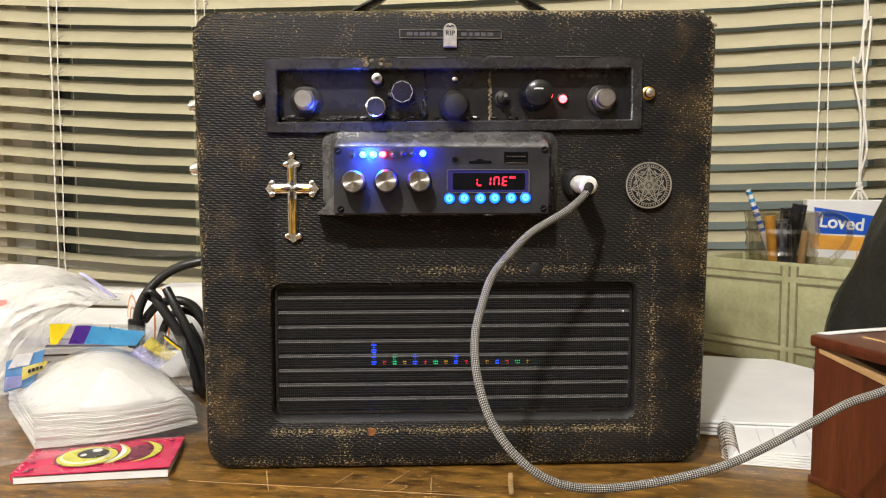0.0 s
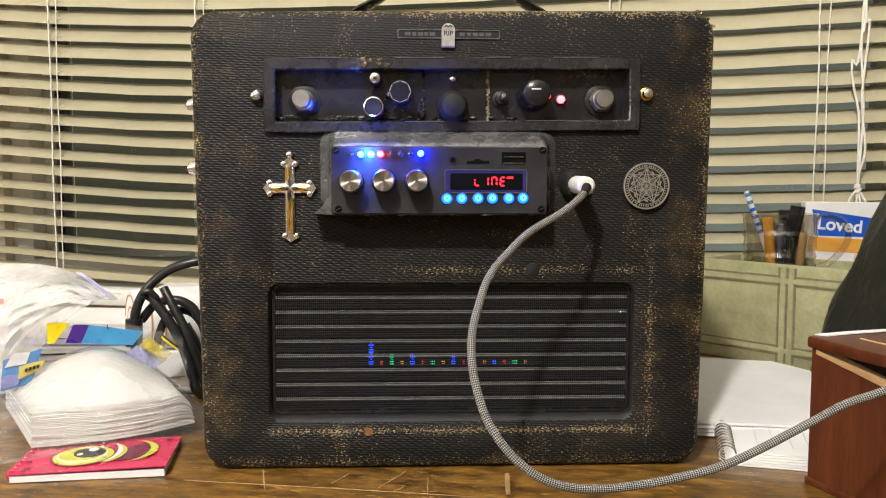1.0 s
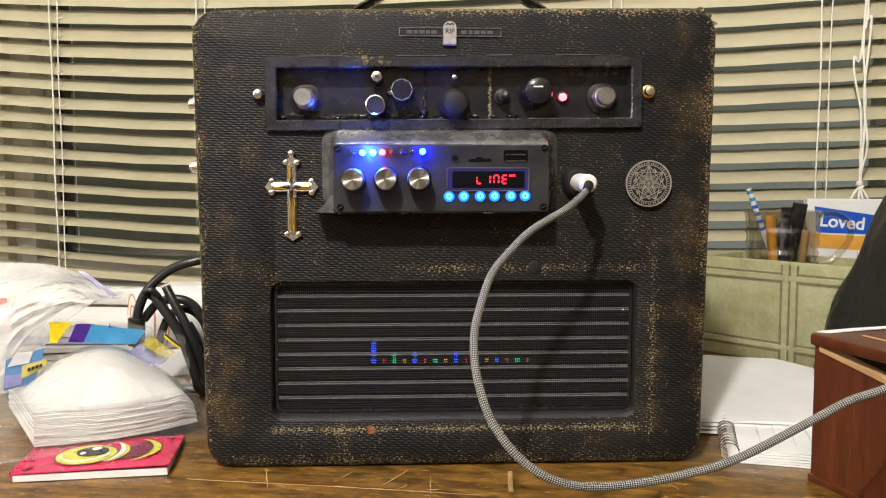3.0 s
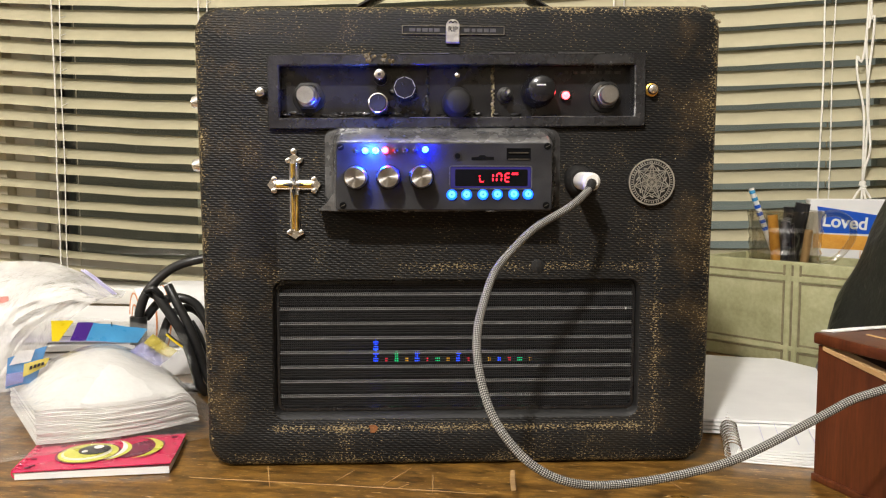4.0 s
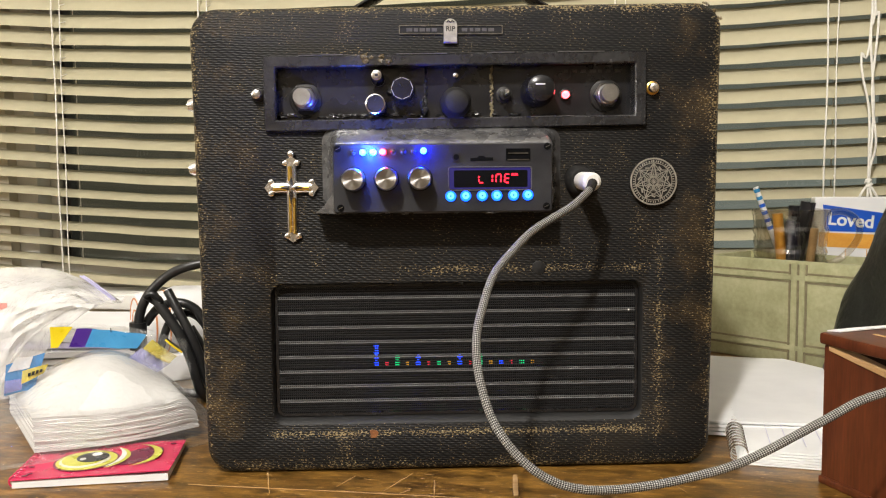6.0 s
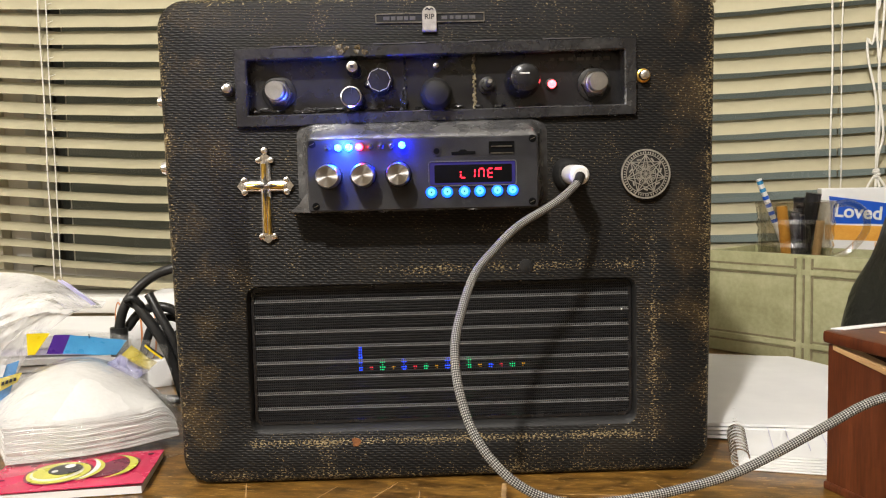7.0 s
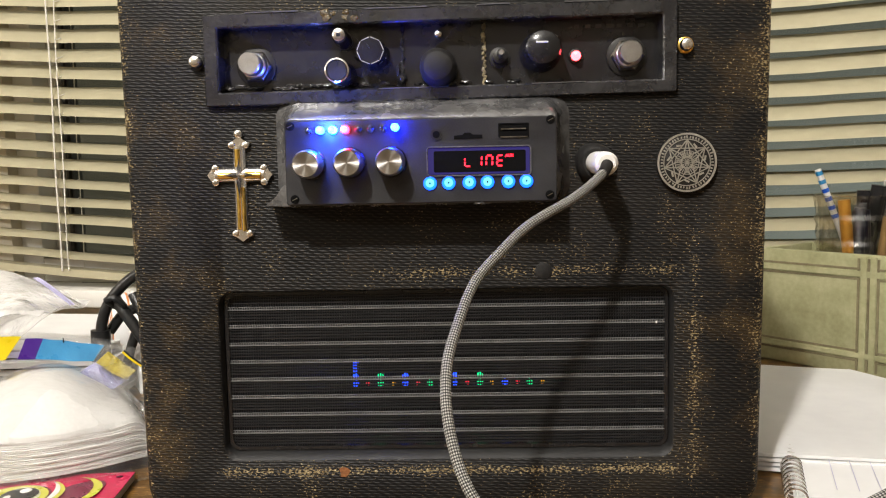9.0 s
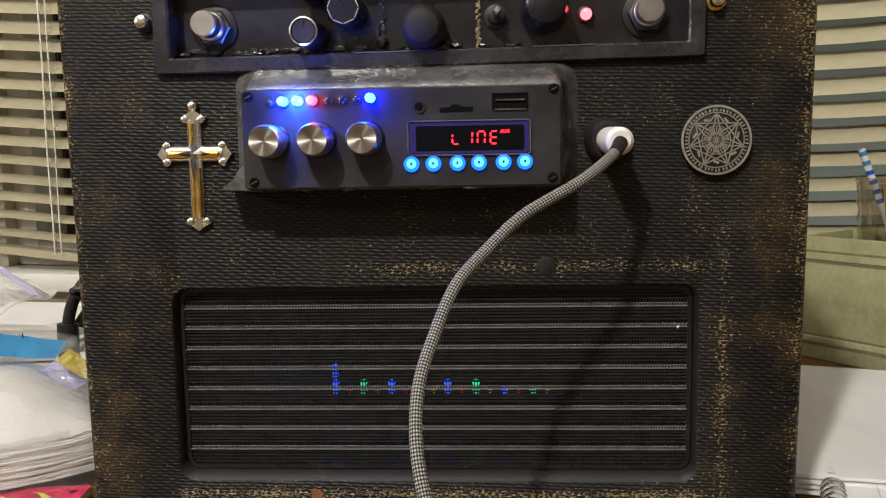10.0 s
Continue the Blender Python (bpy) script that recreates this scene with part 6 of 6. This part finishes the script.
patch([(-0.3007, 0.0559), (-0.2956, 0.0559), (-0.2837, 0.0718), (-0.3007, 0.0718)], 0.1305, YELLOW, "yellow printed patch")
patch([(-0.2871, 0.0565), (-0.2753, 0.0565), (-0.2689, 0.0704), (-0.2808, 0.0704)], 0.1303, PURPLE, "purple printed patch")
patch([(-0.2752, 0.0565), (-0.2368, 0.0540), (-0.2287, 0.0648), (-0.2688, 0.0704)], 0.1302, SKY_BLUE, "light blue printed patch")
patch([(-0.2555, 0.0672), (-0.2549, 0.0672), (-0.2549, 0.0705), (-0.2555, 0.0705)], 0.1290, INK, "short black printed mark", 2, 2)
patch([(-0.2362, 0.0520), (-0.2170, 0.0400), (-0.2080, 0.0455), (-0.2290, 0.0570)], 0.1085, LILAC_FILM, "faded lilac print", 10, 5, 0.010)
patch([(-0.2260, 0.0580), (-0.2075, 0.0470), (-0.2040, 0.0500), (-0.2220, 0.0630)], 0.1100, YELLOW_FILM, "faded yellow print", 10, 5, 0.010)
patch([(-0.2120, 0.0625), (-0.2000, 0.0525), (-0.1992, 0.0538), (-0.2110, 0.0638)], 0.1170, YELLOW, "yellow printed line", 8, 1)
patch([(-0.2108, 0.0636), (-0.1988, 0.0536), (-0.1982, 0.0545), (-0.2100, 0.0645)], 0.1168, INK, "black printed line", 8, 1)
patch([(-0.3150, 0.0310), (-0.2935, 0.0365), (-0.2850, 0.0615), (-0.3125, 0.0530)], 0.0830, SKY_FILM, "light blue printed patch")
patch([(-0.3110, 0.0480), (-0.2960, 0.0510), (-0.2930, 0.0590), (-0.3050, 0.0580)], 0.0815, BAG_MOUTH, "pale printed figure")
patch([(-0.3140, 0.0330), (-0.3020, 0.0360), (-0.3000, 0.0440), (-0.3130, 0.0420)], 0.0815, LILAC_FILM, "purple printed patch")
patch([(-0.3010, 0.0405), (-0.2860, 0.0470), (-0.2820, 0.0540), (-0.3000, 0.0495)], 0.0800, YELLOW_FILM, "yellow printed star")
for k in range(4):
    patch([(-0.2958 + k * 0.0026, 0.0458 + k * 0.0007), (-0.2940 + k * 0.0026, 0.0462 + k * 0.0007), (-0.2936 + k * 0.0026, 0.0486 + k * 0.0007), (-0.2954 + k * 0.0026, 0.0482 + k * 0.0007)], 0.0785, INK, "dark unreadable lettering", 2, 2)
patch([(-0.3560, 0.0820), (-0.3440, 0.0830), (-0.3440, 0.0900), (-0.3560, 0.0910)], 0.1330, LILAC, "faded violet printed patch")
patch([(-0.3440, 0.0845), (-0.3330, 0.0850), (-0.3330, 0.0900), (-0.3440, 0.0900)], 0.1330, FADED_RED, "faded red printed patch")

# black power cords coiled behind
cords = thing("power_cord", "coiled black power cord hanging from the back of the amplifier", "cord", (-0.215, 0.180, 0.0))
C0 = Vector((-0.215, 0.180, 0.0))


def cord(pts, r, name="cord"):
    bm = fresh()
    tube(bm, [Vector(p) - C0 for p in pts], r, 12, 7)
    return part(name, bm, BLACK_CABLE, cords)


cord([(-0.160, 0.184, 0.118), (-0.197, 0.172, 0.1145), (-0.220, 0.170, 0.1070), (-0.238, 0.170, 0.0910), (-0.246, 0.170, 0.0740), (-0.2475, 0.170, 0.058)], 0.0038)
cord([(-0.2475, 0.170, 0.068), (-0.2478, 0.170, 0.058), (-0.2480, 0.170, 0.046)], 0.0068, "connector")
cord([(-0.248, 0.170, 0.050), (-0.246, 0.176, 0.030), (-0.232, 0.186, 0.010), (-0.205, 0.190, 0.0045), (-0.170, 0.190, 0.0045)], 0.0036)
cord([(-0.2440, 0.178, 0.066), (-0.232, 0.176, 0.079), (-0.216, 0.174, 0.083), (-0.203, 0.176, 0.077), (-0.194, 0.178, 0.062), (-0.180, 0.182, 0.050)], 0.0036)
cord([(-0.234, 0.166, 0.0905), (-0.226, 0.164, 0.079), (-0.214, 0.164, 0.060), (-0.205, 0.166, 0.036), (-0.200, 0.168, 0.014), (-0.196, 0.175, 0.0045)], 0.0040)
cord([(-0.224, 0.172, 0.0930), (-0.216, 0.168, 0.079), (-0.206, 0.166, 0.060), (-0.199, 0.168, 0.040), (-0.194, 0.172, 0.018), (-0.188, 0.178, 0.0045)], 0.0036)
cord([(-0.236, 0.184, 0.040), (-0.226, 0.184, 0.066), (-0.210, 0.184, 0.073), (-0.197, 0.186, 0.060), (-0.192, 0.188, 0.030), (-0.186, 0.190, 0.0050)], 0.0034)
cord([(-0.212, 0.190, 0.060), (-0.204, 0.190, 0.045), (-0.200, 0.192, 0.025), (-0.196, 0.195, 0.0045)], 0.0040)
bm = fresh()
tube(bm, [Vector(p) - C0 for p in ((-0.2385, 0.160, 0.0905), (-0.232, 0.158, 0.0925), (-0.2265, 0.162, 0.086), (-0.232, 0.166, 0.084), (-0.2385, 0.160, 0.0905))], 0.0022, 8, 5)
part("tie", bm, BLACK_CABLE, cords, "twisted black tie")

# paper roll with orange rings, printed packet and papers on the sill side
rl = thing("paper_roll", "white paper-wrapped roll with orange ring stripes", "roll", (-0.262, 0.268, 0.0), -62)
bm = fresh()
turned(bm, 0, 0.052, [(0.0262, -0.018), (0.0280, -0.014), (0.0285, 0.0), (0.0285, 0.07), (0.0270, 0.074)], 40)
part("body", bm, PAPER, rl, "white paper wrapping")
for r, y in ((0.0288, -0.006), (0.0289, 0.006)):
    bm = fresh()
    turned(bm, 0, 0.052, [(r, y), (r + 0.0002, y + 0.0006), (r, y + 0.0016)], 40, None, True, False, False)
    part("ring_stripe", bm, ORANGE_LINE, rl, "orange ring")
for r in (0.0225, 0.0120):
    bm = fresh()
    rr = [[(q * math.cos(2 * math.pi * i / 36), y, 0.052 + q * math.sin(2 * math.pi * i / 36)) for i in range(36)] for q, y in ((r, -0.0176), (r, -0.0186), (r + 0.0012, -0.0186), (r + 0.0012, -0.0176))]
    loops(bm, rr, False, False)
    part("ring_stripe", bm, ORANGE_LINE, rl, "orange ring")
bm = fresh()
box(bm, -0.020, 0.020, 0.0, 0.05, 0.0, 0.0242, 0.001, 1)
part("cradle", bm, PAPER, rl, "folded paper under the roll")
pkt = thing("printed_packet", "white packet printed with yellow, lying behind the amplifier", "packet", (-0.225, 0.285, 0.0))
bm = fresh()
box(bm, -0.055, 0.085, 0.02, 0.10, 0.0, 0.072, 0.004, 2)
part("box", bm, PAPER, pkt, "white card")
for x0, x1, z0, z1 in ((-0.045, -0.020, 0.060, 0.0705), (-0.010, 0.030, 0.058, 0.0690), (0.040, 0.070, 0.050, 0.064)):
    bm = fresh()
    slab(bm, [(x0, z0 + 0.002), (x1, z0), (x1 + 0.004, z1), (x0 + 0.006, z1 - 0.002)], 0.0205, 0.0190)
    part("print", bm, YELLOW, pkt, "yellow print", 0)
sh = thing("letter_pile", "loose pile of white envelopes and papers behind the plastic bag", "paper", (-0.338, 0.215, 0.0))
pr = random.Random(12)
for k in range(9):
    bm = fresh()
    dx, dy, turn = pr.uniform(-0.006, 0.006), pr.uniform(-0.006, 0.006), pr.uniform(-0.10, 0.10)

    def letter(s, t, k=k, dx=dx, dy=dy, turn=turn):
        x, y = -0.075 + s * 0.150, t * 0.110
        return (x + dx - y * turn, y + dy + x * turn, 0.0062 + 0.0058 * k + 0.0012 * math.sin(3 * s + k) + 0.0012)

    sheet(bm, 10, 8, letter, 0.0046)
    part("envelope", bm, PAPER if k != 6 else LILAC, sh, "white paper envelope" if k != 6 else "pale violet envelope")
